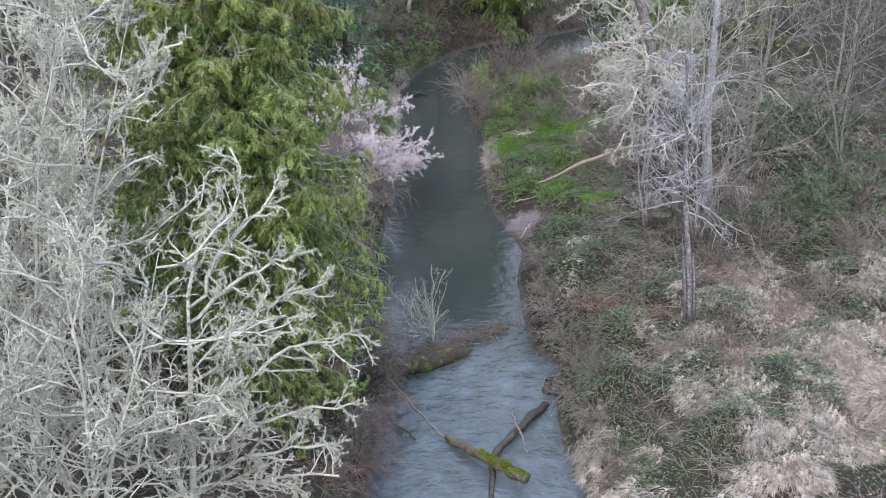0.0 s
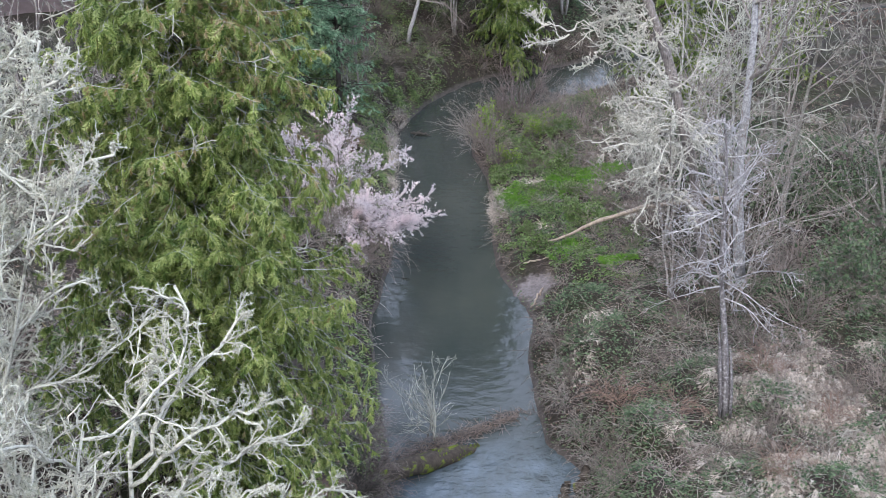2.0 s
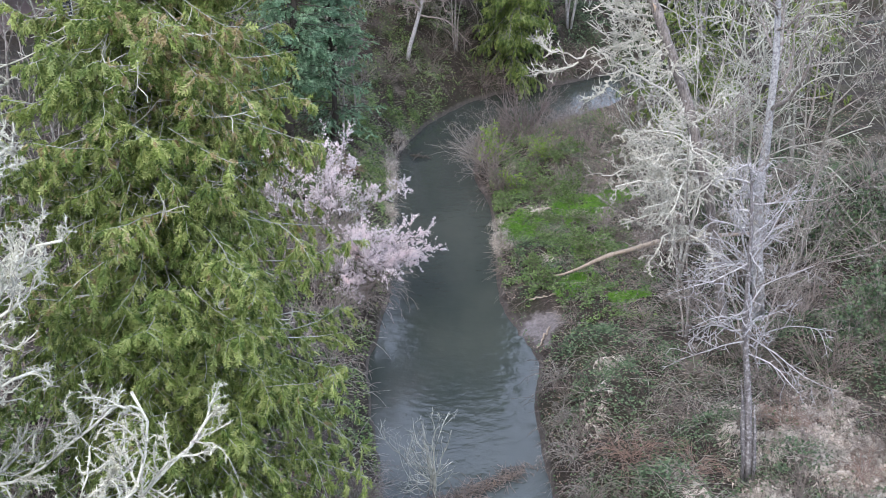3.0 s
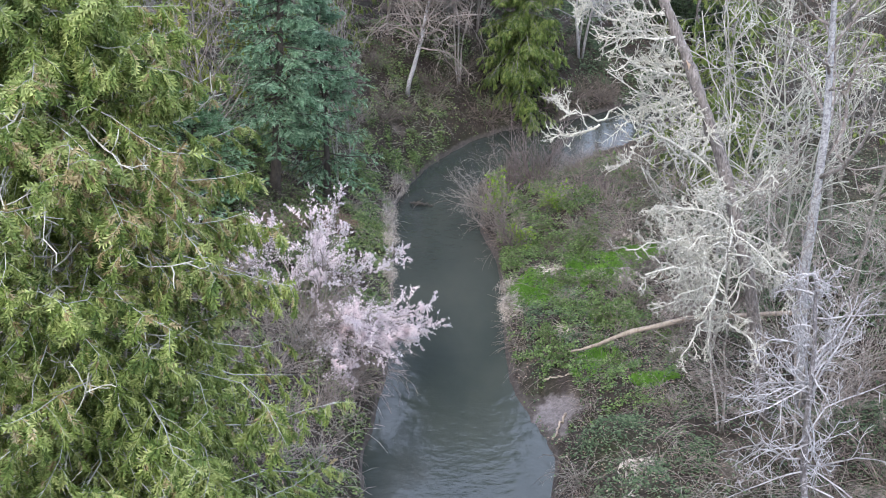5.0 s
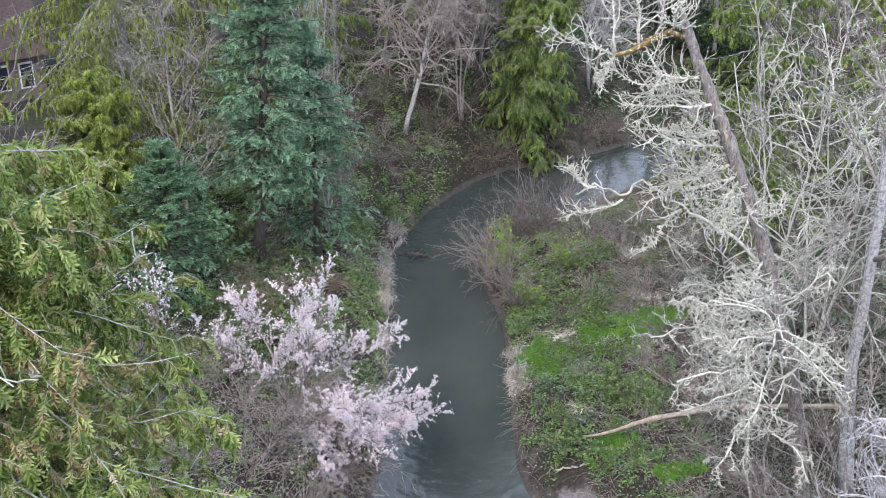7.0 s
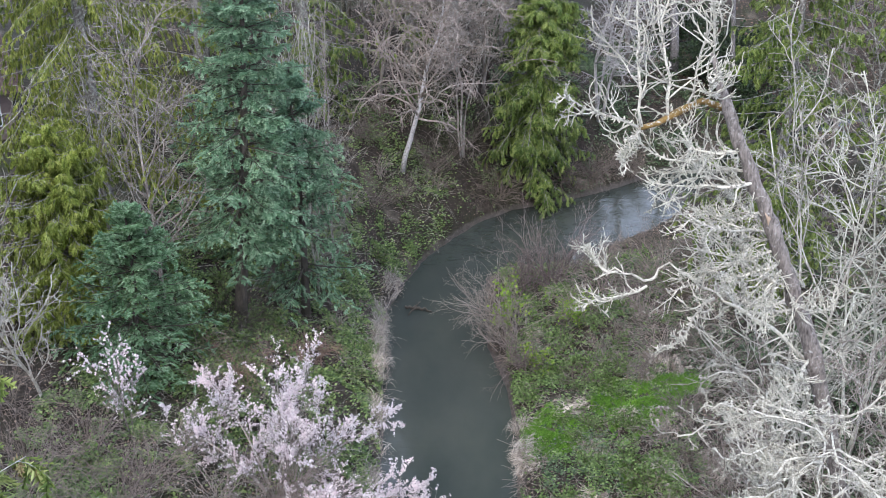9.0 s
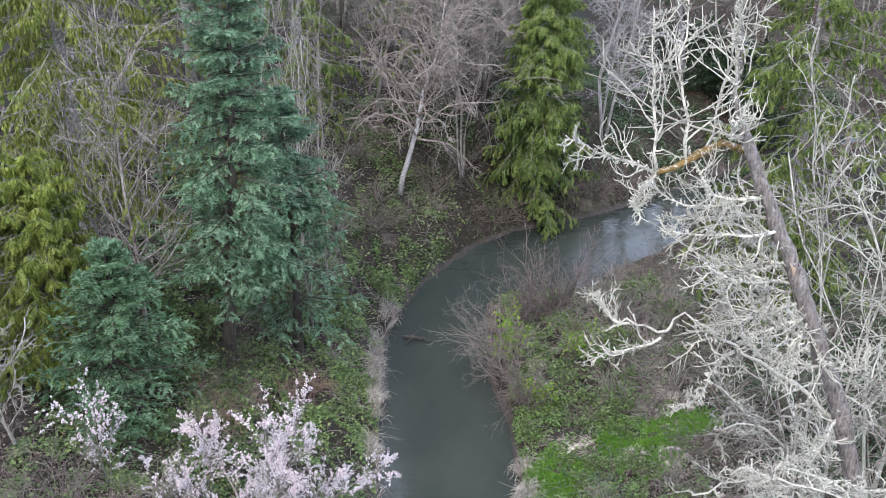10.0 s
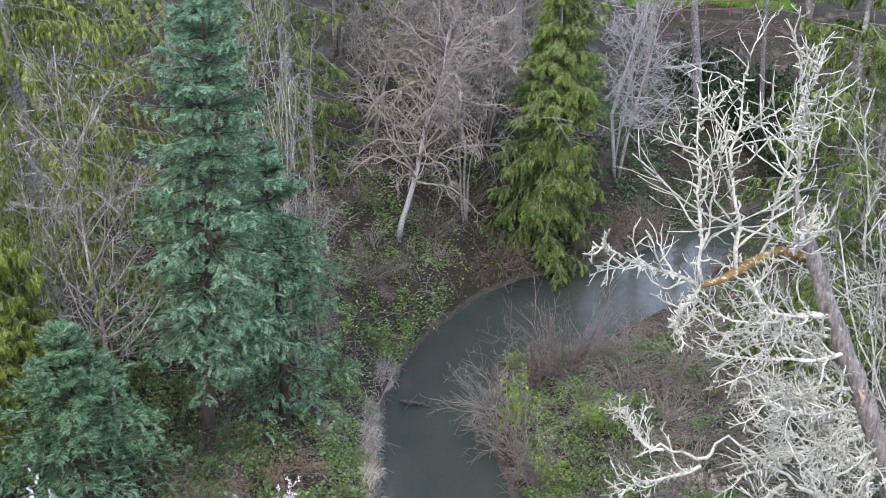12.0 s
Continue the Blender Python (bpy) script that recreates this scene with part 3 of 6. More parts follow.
def conifer(name, x, y, top, radius, seed, label, foliage, bark, leaf=CEDAR_SMALL, count=90, bare=0.1, power=0.75, low=-15, high=35, bend=(-0.1, -0.12, -0.08, 0.0, 0.1, 0.15), subs=8, per=4, size=0.45, hang=0.5, dead=None, dead_share=0.0, tall_from=None, trunk_r=None, lean=(0, 0), limb_r=0.03, limb_mat=None, flat=0.85, sub_len=0.4, wild=0.1, twiggy=True, loose=0.5, leaf_from=0.05, tiers=0, face=0.0, vary=(0.7, 1.15), cover=1):
    """An evergreen: trunk, limbs that droop or rise, and flat leaf sprays along them."""
    rng = np.random.default_rng(seed)
    z0 = gz(x, y) - 0.15 if tall_from is None else tall_from
    h = top - z0
    tree = thing(name, (x, y, z0), label, "tree")
    k = np.linspace(0, 1, 14)
    axis = np.stack([lean[0] * k + 0.1 * np.sin(k * 5 + seed), lean[1] * k, h * k], 1)[None]
    r0 = trunk_r or h * 0.014 + 0.04
    t = Geo()
    t.tubes(axis, (r0 * (1 - 0.93 * k) + 0.06 * np.exp(-k * 25))[None], 9, rng, 0.08)
    t.link("trunk", bark, tree, smooth=True)
    u = np.sort(rng.uniform(0, 1, count) ** 0.85)
    if tiers:
        u = np.clip((np.floor(u * tiers) + 0.5 + rng.normal(0, 0.13, count)) / tiers, 0, 1)
    at = bare + (0.99 - bare) * u
    s = at * 13
    i = np.minimum(s.astype(int), 12)
    f = (s - i)[:, None]
    start = axis[0, i] * (1 - f) + axis[0, i + 1] * f
    az = np.arange(count) * 2.4 + rng.normal(0, 0.5, count)
    el = np.radians(low + (high - low) * u + rng.normal(0, 8, count))
    length = radius * ((1 - u) ** power + 0.04) * np.minimum(1, 0.6 + 3 * u) * rng.uniform(*vary, count)
    way = np.stack([np.cos(az) * np.cos(el), np.sin(az) * np.cos(el), np.sin(el)], 1)
    limbs, lr = grow(rng, start, way, length, limb_r * (0.4 + length / radius), 7, wild, bend, 0.2)
    g = Geo()
    g.tubes(limbs, lr, 4)
    a, w, ln, r = sprout(rng, limbs, lr, subs, 0.1, 1.0, 55, 12, sub_len, 0.6, flat, 0.5)
    twigs, tr = grow(rng, a, w, ln, np.maximum(r, 0.006), 4, 0.08, -0.1 - 0.28 * hang, 0.3)
    if twiggy:
        g.tubes(twigs, tr, 3)
    g.link("branchwork", limb_mat or bark, tree, kind="stuff")
    p, tan = along(rng, twigs, per, leaf_from, 1.0)
    p2, tan2 = along(rng, limbs, subs * cover, 0.3, 1.0)
    p, tan = np.concatenate([p, p2]), np.concatenate([tan, tan2])
    down = tan + rng.normal(0, 0.35 if cover == 1 else 0.5, tan.shape)
    down[:, 2] -= hang * rng.uniform(0.4, 1.6, len(p))
    out = unit(p * (1, 1, 0))
    ax, ay, az3 = axes_for(rng, unit(down), out * face + (0.0, 0.0, 1.0), loose)
    sz = size * rng.uniform(0.55, 1.3, len(p))
    gone = rng.uniform(0, 1, len(p)) < dead_share * (0.5 + waves(p[:, 0] * 1.0, p[:, 2] + p[:, 1], 3, seed)) * np.clip((p[:, 2] / h - 0.3) * 2.5, 0.15, 1.4)
    live = ~gone
    fg = Geo()
    fg.place(leaf, p[live], ax[live], ay[live], az3[live], sz[live])
    fg.link("foliage", foliage, tree, kind="stuff")
    if dead and gone.any():
        dg = Geo()
        dg.place(leaf, p[gone], ax[gone], ay[gone], az3[gone], sz[gone] * 0.8)
        dg.link("dead_foliage", dead, tree, "browned dead sprays", kind="stuff")
    return tree


def bare_tree(name, x, y, height, spread, seed, label, bark, stems=1, limbs=14, k2=7, k3=5, r0=0.16, rough=0.0, crust=None, crust_n=0, crust_size=0.1, lean=(0, 0), limb_angle=50, lift=0.08, wander=0.16, first=0.25, twig_r=0.012, z0=None, twig_len=0.5, trunk_mat=None, fork=12, split=True, curve=None):
    """A leafless tree: one or more stems, limbs, branches and twigs, and tufts of lichen where crusted."""
    rng = np.random.default_rng(seed)
    base = gz(x, y) - 0.1 if z0 is None else z0
    tree = thing(name, (x, y, base), label, "tree")
    az = rng.uniform(0, 6.28, stems) + np.arange(stems) * 2.1
    tilt = np.radians(rng.uniform(0.3, 1, stems) * (fork if stems > 1 else 2))
    way = np.stack([np.cos(az) * np.sin(tilt) + lean[0], np.sin(az) * np.sin(tilt) + lean[1], np.cos(tilt)], 1)
    start = np.stack([0.15 * np.cos(az), 0.15 * np.sin(az), 0 * az], 1) * (stems > 1)
    hs = height * rng.uniform(0.75, 1.0, stems)
    hs[0] = height
    trunk, tr = grow(rng, start, way, hs, r0 * hs / height, 12, wander * 0.35, 0.01, 0.12)
    for i in range(stems):
        tg = Geo()
        tg.tubes(trunk[i : i + 1], tr[i : i + 1], 8, rng, 0.08)
        tg.link("trunk", trunk_mat or bark, tree, smooth=True)
    a, w, ln, r = sprout(rng, trunk, tr, limbs, first, 0.97, limb_angle, 12, spread / height, 0.45, 0, 0.55)
    l1, r1 = grow(rng, a, w, ln, r, 8, wander, curve or lift, 0.25)
    r1 = np.maximum(r1, twig_r * 1.6)
    a, w, ln, r = sprout(rng, l1, r1, k2, 0.2, 0.98, 48, 14, 0.42, 0.5, 0, 0.6)
    l2, r2 = grow(rng, a, w, ln, np.maximum(r, twig_r * 1.3), 9 if rough > 0.4 else 6, wander * 1.2, lift, 0.4)
    g = Geo()
    if split:
        for i in range(len(l1)):
            one = Geo()
            one.tubes(l1[i : i + 1], r1[i : i + 1], 6, rng, rough * 0.6)
            one.link("limb", bark, tree)
    else:
        g.tubes(l1, r1, 4)
    g.tubes(l2, r2, 4 if split else 3, rng, rough)
    g.link("branchwork", bark, tree, kind="stuff")
    a, w, ln, r = sprout(rng, l2, r2, k3, 0.15, 0.98, 48, 16, twig_len, 0.4, 0, 0.7)
    l3, r3 = grow(rng, a, w, np.maximum(ln, 0.18), np.maximum(r, twig_r), 6 if rough > 0.4 else 4, wander * 1.2, lift * 0.5, 0.5)
    if rough > 0.4:
        clean = rng.uniform(0, 1, len(l3)) < 0.3
        tw = Geo()
        tw.tubes(l3[clean], r3[clean] * 0.6, 3)
        tw.link("bare_twig_crown", M_BROWN_TWIG, tree, "brown twigs free of lichen", kind="stuff")
        l3, r3 = l3[~clean], r3[~clean]
    tw = Geo()
    tw.tubes(l3, r3, 3, rng, rough)
    tw.link("twig_crown", bark, tree, kind="stuff")
    if crust:
        pts = np.concatenate([along(rng, l2, max(1, crust_n // 4), 0.0, 1.0)[0], along(rng, l3, max(1, crust_n // 8), 0.1, 1.0)[0], along(rng, l1, crust_n // 2, 0.15, 1.0)[0]])
        d = unit(rng.normal(0, 1, pts.shape))
        x3, y3, z3 = axes_for(rng, d, (0, 0, 1.0), 0.6)
        c = Geo()
        c.place(SHAG, pts, x3, y3, z3, crust_size * rng.uniform(0.5, 1.4, len(pts)))
        c.link("lichen", crust, tree, "pale grey-green lichen tufts", kind="stuff")
    return tree


def shrub(name, x, y, height, spread, seed, label, bark, stems=16, k2=8, k3=3, r0=0.018, lift=0.05, leaf_mat=None, leaves=0, leaf_size=0.09, z0=None, category="shrub", tilt=(10, 55), aim=None, wander=0.12, down=0.0, k_leaf=None):
    """A bush of many thin stems that fan out from one foot, with twigs and, where it has them, leaves."""
    rng = np.random.default_rng(seed)
    base = gz(x, y) - 0.05 if z0 is None else z0
    bush = thing(name, (x, y, base), label, category)
    az = rng.uniform(0, 6.28, stems)
    el = np.radians(rng.uniform(tilt[0], tilt[1], stems))
    way = np.stack([np.cos(az) * np.sin(el), np.sin(az) * np.sin(el), np.cos(el)], 1)
    if aim:
        way += np.array(aim)
    start = np.stack([rng.normal(0, 0.12 * spread, stems), rng.normal(0, 0.12 * spread, stems), 0 * az], 1)
    ln = (height * np.cos(el) + spread * np.sin(el)) * rng.uniform(0.6, 1.1, stems)
    l1, r1 = grow(rng, start, way, ln, np.full(stems, r0) * rng.uniform(0.6, 1.2, stems), 8, wander, [lift] * 4 + [-down] * 3, 0.3)
    g = Geo()
    g.tubes(l1, r1, 4)
    a, w, ln, r = sprout(rng, l1, r1, k2, 0.15, 0.98, 38, 12, 0.4, 0.5, 0, 0.65)
    l2, r2 = grow(rng, a, w, ln, np.maximum(r, 0.007), 4, wander * 1.2, lift - down * 0.5, 0.5)
    g.tubes(l2, r2, 3)
    g.link("cane_thicket", bark, bush, kind="stuff")
    tips = l2
    if k3:
        a, w, ln, r = sprout(rng, l2, r2, k3, 0.2, 0.98, 38, 12, 0.5, 0.4, 0, 0.8)
        l3, r3 = grow(rng, a, w, np.maximum(ln, 0.12), np.maximum(r * 0.8, 0.005), 3, wander, lift, 0.6)
        t = Geo()
        t.tubes(l3, r3, 3)
        t.link("twig_crown", bark, bush, kind="stuff")
        tips = l3
    if leaf_mat:
        p, tan = along(rng, tips, leaves, 0.2, 1.0)
        x3, y3, z3 = axes_for(rng, unit(tan + rng.normal(0, 0.8, tan.shape)), (0, 0, 1.0), 0.5)
        f = Geo()
        f.place(k_leaf or LEAF, p, x3, y3, z3, leaf_size * rng.uniform(0.6, 1.3, len(p)))
        f.link("foliage", leaf_mat, bush, kind="stuff")
    return bush


# The big red cedar over the near left bank.
CEDAR_BEND = (-0.13, -0.14, -0.08, 0.0, 0.1, 0.15)
HEM_BEND = (-0.06, -0.1, -0.12, -0.1, -0.05, 0.05)
FIR_BEND = (-0.05, -0.05, -0.02, 0.03, 0.06, 0.06)
old_cedar = conifer("red_cedar", -7.5, 40.0, 25.9, 6.1, 21, "tall red cedar with yellow-green sprays and bare branch ends", M_CEDAR_OLD, M_CEDAR_BARK, CEDAR_FROND, 330, 0.08, 0.3, -20, 15, CEDAR_BEND, 16, 16, 0.29, 0.75, M_CEDAR_DEAD, 0.24, trunk_r=0.36, limb_r=0.021, limb_mat=M_CEDAR_LIMB, sub_len=0.27, wild=0.24, loose=0.6, face=1.0, cover=2, vary=(0.8, 1.08))


def dead_limbs(tree, seed, n, z0, z1, length):
    """Bare silvery limbs that stand out of a crown, curved, with a few forked ends."""
    rng = np.random.default_rng(seed)
    start = np.stack([rng.normal(0, 0.15, n), rng.normal(0, 0.15, n), rng.uniform(z0, z1, n)], 1)
    az = rng.uniform(-2.9, 0.2, n)
    way = np.stack([np.cos(az), np.sin(az), rng.uniform(-0.1, 0.4, n)], 1)
    l1, r1 = grow(rng, start, way, length * rng.uniform(0.7, 1.2, n), np.full(n, 0.026), 10, 0.3, (0.1, 0.05, -0.06, -0.14, -0.2, -0.15, 0, 0.15, 0.25), 0.4)
    for i in range(n):
        g = Geo()
        g.tubes(l1[i : i + 1], r1[i : i + 1], 6, rng, 0.25)
        g.link("dead_limb", M_LICHEN, tree, "bare silvery dead limb")
    a, w, ln, r = sprout(rng, l1, r1, 9, 0.3, 1.0, 50, 14, 0.22, 0.4, 0, 0.6)
    l2, r2 = grow(rng, a, w, ln, np.maximum(r, 0.015), 6, 0.25, 0.05, 0.6)
    g = Geo()
    g.tubes(l2, r2, 4, rng, 0.3)
    g.link("branchwork", M_LICHEN, tree, kind="stuff")


dead_limbs(old_cedar, 210, 46, 9.0, 20.3, 3.5)
# Young cedar and spruce behind the blossom, and the firs of the left bank.
conifer("young_cedar", -15.2, 73.0, 15.2, 3.3, 22, "dense yellow-green young cedar with hanging sprays", M_CEDAR_YOUNG, M_CEDAR_BARK, CEDAR_FROND, 190, 0.02, 0.42, -10, 30, (-0.05, -0.08, -0.05, 0.0, 0.05, 0.1), 13, 15, 0.27, 1.3, face=1.0, loose=0.4, vary=(0.85, 1.08))
conifer("young_spruce", -12.0, 70.3, 13.2, 3.6, 23, "young blue-green spruce with tiered branches down to the ground", M_SPRUCE, M_DARK_BARK, FIR_FROND, 140, 0.02, 0.75, -12, 30, (-0.03, -0.02, 0.02, 0.04, 0.05, 0.05), 13, 13, 0.2, 0.0, loose=0.15, tiers=12, wild=0.035, flat=0.95, sub_len=0.34, vary=(0.88, 1.08))
conifer("douglas_fir", -9.2, 76.2, 22.5, 3.0, 24, "blue-green fir with a dark trunk and open drooping tiers", M_FIR, M_DARK_BARK, FIR_FROND, 170, 0.2, 0.5, -14, 25, FIR_BEND, 14, 12, 0.25, 0.1, lean=(1.2, 0), loose=0.25, tiers=17, face=0.3, wild=0.05, flat=0.92, vary=(0.65, 1.2))
conifer("douglas_fir", -7.0, 79.8, 15.5, 3.0, 25, "slim blue-green fir at the edge of the slope", M_FIR, M_DARK_BARK, FIR_FROND, 110, 0.08, 0.6, -12, 25, FIR_BEND, 12, 11, 0.24, 0.15, loose=0.35)
conifer("hemlock", -15.6, 79.8, 28.0, 7.0, 26, "tall hemlock with grey twigs and long hanging yellow-green branch tips", M_CEDAR_LIGHT, M_CEDAR_BARK, FRINGE, 150, 0.15, 0.45, -10, 15, HEM_BEND, 30, 17, 0.26, 2.0, trunk_r=0.4, sub_len=0.2, leaf_from=0.2, limb_r=0.022, flat=0.7, dead=M_PALE_TWIG, dead_share=0.14)
conifer("hemlock", -18.3, 89.0, 27.0, 5.4, 27, "tall dark hemlock beside a house", M_CEDAR, M_CEDAR_BARK, CEDAR_SMALL, 110, 0.15, 0.55, -15, 20, HEM_BEND, 12, 9, 0.33, 1.2, face=0.8)
# Cedars over 30 m: height added out of view to darken the creek's reflection.
conifer("red_cedar", -8.8, 99.0, 33.0, 5.0, 28, "red cedar among bare saplings on the slope", M_CEDAR, M_CEDAR_BARK, CEDAR_FROND, 160, 0.05, 0.6, -15, 25, subs=11, per=8, size=0.36, hang=0.9, face=0.8)
conifer("red_cedar", 4.7, 100.2, 17.0, 4.5, 29, "bright green cedar draped over the creek bend", M_CEDAR_BRIGHT, M_CEDAR_BARK, CEDAR_FROND, 170, 0.03, 0.75, -34, 25, (-0.12, -0.12, -0.08, 0.0, 0.08, 0.12), 13, 11, 0.36, 0.7, loose=0.4, lean=(0.4, -0.8), face=0.9, vary=(0.75, 1.1))
conifer("red_cedar", 15.6, 85.4, 24.0, 5.4, 30, "broad yellow-green cedar behind bare alders", M_CEDAR, M_CEDAR_BARK, CEDAR_FROND, 130, 0.02, 0.6, -15, 25, subs=12, per=10, size=0.33, hang=0.8, face=0.8)
conifer("red_cedar", 3.6, 121.0, 38.0, 5.0, 31, "dark cedar behind the creek bend", M_CEDAR, M_CEDAR_BARK, CEDAR_SMALL, 90, 0.1, 0.6, -15, 25, subs=9, per=4, size=0.55, hang=0.8)
conifer("red_cedar", 6.6, 112.5, 20.0, 3.0, 37, "dark slim cedar behind bare trees", M_CEDAR, M_CEDAR_BARK, CEDAR_SMALL, 90, 0.02, 0.6, -15, 25, subs=9, per=5, size=0.45, hang=0.9)
conifer("red_cedar", -16.0, 104.0, 35.0, 5.4, 32, "tall red cedar in the back row of the slope", M_CEDAR, M_CEDAR_BARK, CEDAR_SMALL, 100, 0.1, 0.6, -15, 25, subs=10, per=7, size=0.4, hang=0.9, face=0.8)
# Two hemlocks added: their unseen crowns keep the sky out of the creek's reflection.
for n, (x, y, top) in enumerate([(-0.4, 108.0, 37.0), (3.2, 110.5, 38.0)]):
    conifer("hemlock", x, y, top, 5.2, 38 + n, "added tall hemlock whose unseen high crown darkens the creek's reflection", M_CEDAR, M_CEDAR_BARK, CEDAR_SMALL, 90, 0.42, 0.3, -15, 20, HEM_BEND, 9, 6, 0.6, 0.9)
conifer("red_cedar", 25.0, 95.0, 20.0, 5.0, 33, "tall green cedar at the wood's edge", M_CEDAR, M_CEDAR_BARK, CEDAR_SMALL, 100, 0.05, 0.6, -15, 25, subs=10, per=7, size=0.4, hang=0.9, face=0.8)
conifer("red_cedar", -29.0, 72.0, 20.0, 4.4, 34, "tall red cedar on the upper slope", M_CEDAR, M_CEDAR_BARK, CEDAR_SMALL, 90, 0.05, 0.6, -15, 25, subs=10, per=7, size=0.4, hang=0.9, face=0.8)
conifer("red_cedar", -3.0, 110.0, 37.0, 5.0, 35, "dark cedar among bare trees", M_CEDAR, M_CEDAR_BARK, CEDAR_SMALL, 90, 0.05, 0.6, -15, 25, subs=10, per=7, size=0.4, hang=0.9, face=0.8)

# Lichen-hung maples on the near left bank.
LICHEN_LABEL = "leafless maple thickly crusted with pale grey-green lichen"
NEAR_LICHEN = dict(rough=0.55, crust=M_LICHEN_TUFT, crust_n=48, crust_size=0.074, twig_r=0.02, wander=0.26)
bare_tree("lichen_tree", -13.1, 32.0, 16.5, 5.4, 41, LICHEN_LABEL, M_LICHEN, 4, 16, 11, 7, 0.09, limb_angle=42, fork=9, lift=0.1, first=0.1, **NEAR_LICHEN)
bare_tree("lichen_tree", -9.8, 27.6, 12.0, 7.0, 42, LICHEN_LABEL, M_LICHEN, 3, 14, 9, 6, 0.09, limb_angle=58, lift=0.06, first=0.1, **NEAR_LICHEN)
bare_tree("lichen_tree", -8.0, 30.2, 9.6, 6.8, 43, LICHEN_LABEL, M_LICHEN, 2, 18, 9, 6, 0.085, limb_angle=62, lift=0.03, first=0.2, **NEAR_LICHEN)
bare_tree("lichen_tree", -13.8, 35.0, 17.5, 6.0, 44, LICHEN_LABEL, M_LICHEN, 3, 15, 9, 7, 0.11, limb_angle=45, **NEAR_LICHEN)
bare_tree("lichen_tree", -12.0, 23.5, 13.0, 7.0, 45, LICHEN_LABEL, M_LICHEN, 2, 14, 8, 6, 0.14, limb_angle=55, **NEAR_LICHEN)


def lichen_arms():
    """A low tree whose long lichened arms reach out over the creek bank."""
    rng = np.random.default_rng(46)
    base = np.array([-7.9, 30.2, gz(-7.9, 30.2) - 0.1])
    tree = thing("lichen_tree", base, "low leafless tree with long arms of shaggy pale lichen", "tree")
    t = Geo()
    k = np.linspace(0, 1, 8)
    t.tubes(np.stack([0.5 * k, 0.4 * k, 9.5 * k], 1)[None], (0.15 * (1 - 0.7 * k))[None], 8, rng, 0.12)
    t.link("trunk", M_LICHEN, tree)
    tips = vec((-2.3, 32.2, 11.3), (-2.9, 31.4, 9.4), (-4.3, 30.8, 14.8), (-5.0, 32.6, 16.1), (-4.6, 31.6, 11.8), (-3.2, 30.6, 8.2), (-3.6, 32.6, 13.0), (-5.6, 29.6, 10.0), (-4.2, 30.0, 7.0), (-6.4, 31.0, 16.5)) - base
    rise = np.array([5.5, 4.2, 8.5, 9.0, 6.5, 3.0, 7.5, 5.0, 2.5, 9.3])
    start = np.stack([0.5 * rise / 9.5, 0.4 * rise / 9.5, rise], 1)
    s = np.linspace(0, 1, 10)
    rows = start[:, None] + (tips - start)[:, None] * s[None, :, None]
    rows[:, :, 2] += np.sin(s * np.pi)[None] * rng.uniform(0.1, 0.7, 10)[:, None]
    rows[:, 1:-1] += rng.normal(0, 0.09, (10, 8, 3))
    rad = np.full((10, 1), 0.06) * np.linspace(1, 0.5, 10)[None]
    for i in range(10):
        g = Geo()
        g.tubes(rows[i : i + 1], rad[i : i + 1], 6, rng, 0.35)
        g.link("limb", M_LICHEN, tree)
    a, w, ln, r = sprout(rng, rows, rad, 16, 0.15, 1.0, 46, 14, 0.3, 0.5, 0.3, 0.7)
    l2, r2 = grow(rng, a, w, ln, np.maximum(r, 0.022), 6, 0.24, 0.03, 0.6)
    g = Geo()
    g.tubes(l2, r2, 4, rng, 0.4)
    g.link("branchwork", M_LICHEN, tree, kind="stuff")
    a, w, ln, r = sprout(rng, l2, r2, 6, 0.1, 1.0, 48, 14, 0.45, 0.4, 0, 0.75)
    l3, r3 = grow(rng, a, w, np.maximum(ln, 0.16), np.maximum(r, 0.014), 4, 0.24, 0.02, 0.7)
    g = Geo()
    g.tubes(l3, r3, 3, rng, 0.4)
    g.link("twig_crown", M_LICHEN, tree, kind="stuff")
    pts = np.concatenate([along(rng, rows, 90)[0], along(rng, l2, 18)[0], along(rng, l3, 7)[0]])
    x3, y3, z3 = axes_for(rng, unit(rng.normal(0, 1, pts.shape)), (0, 0, 1.0), 0.6)
    c = Geo()
    c.place(SHAG, pts, x3, y3, z3, 0.07 * rng.uniform(0.5, 1.4, len(pts)))
    c.link("lichen", M_LICHEN_TUFT, tree, "pale grey-green lichen tufts", kind="stuff")


lichen_arms()

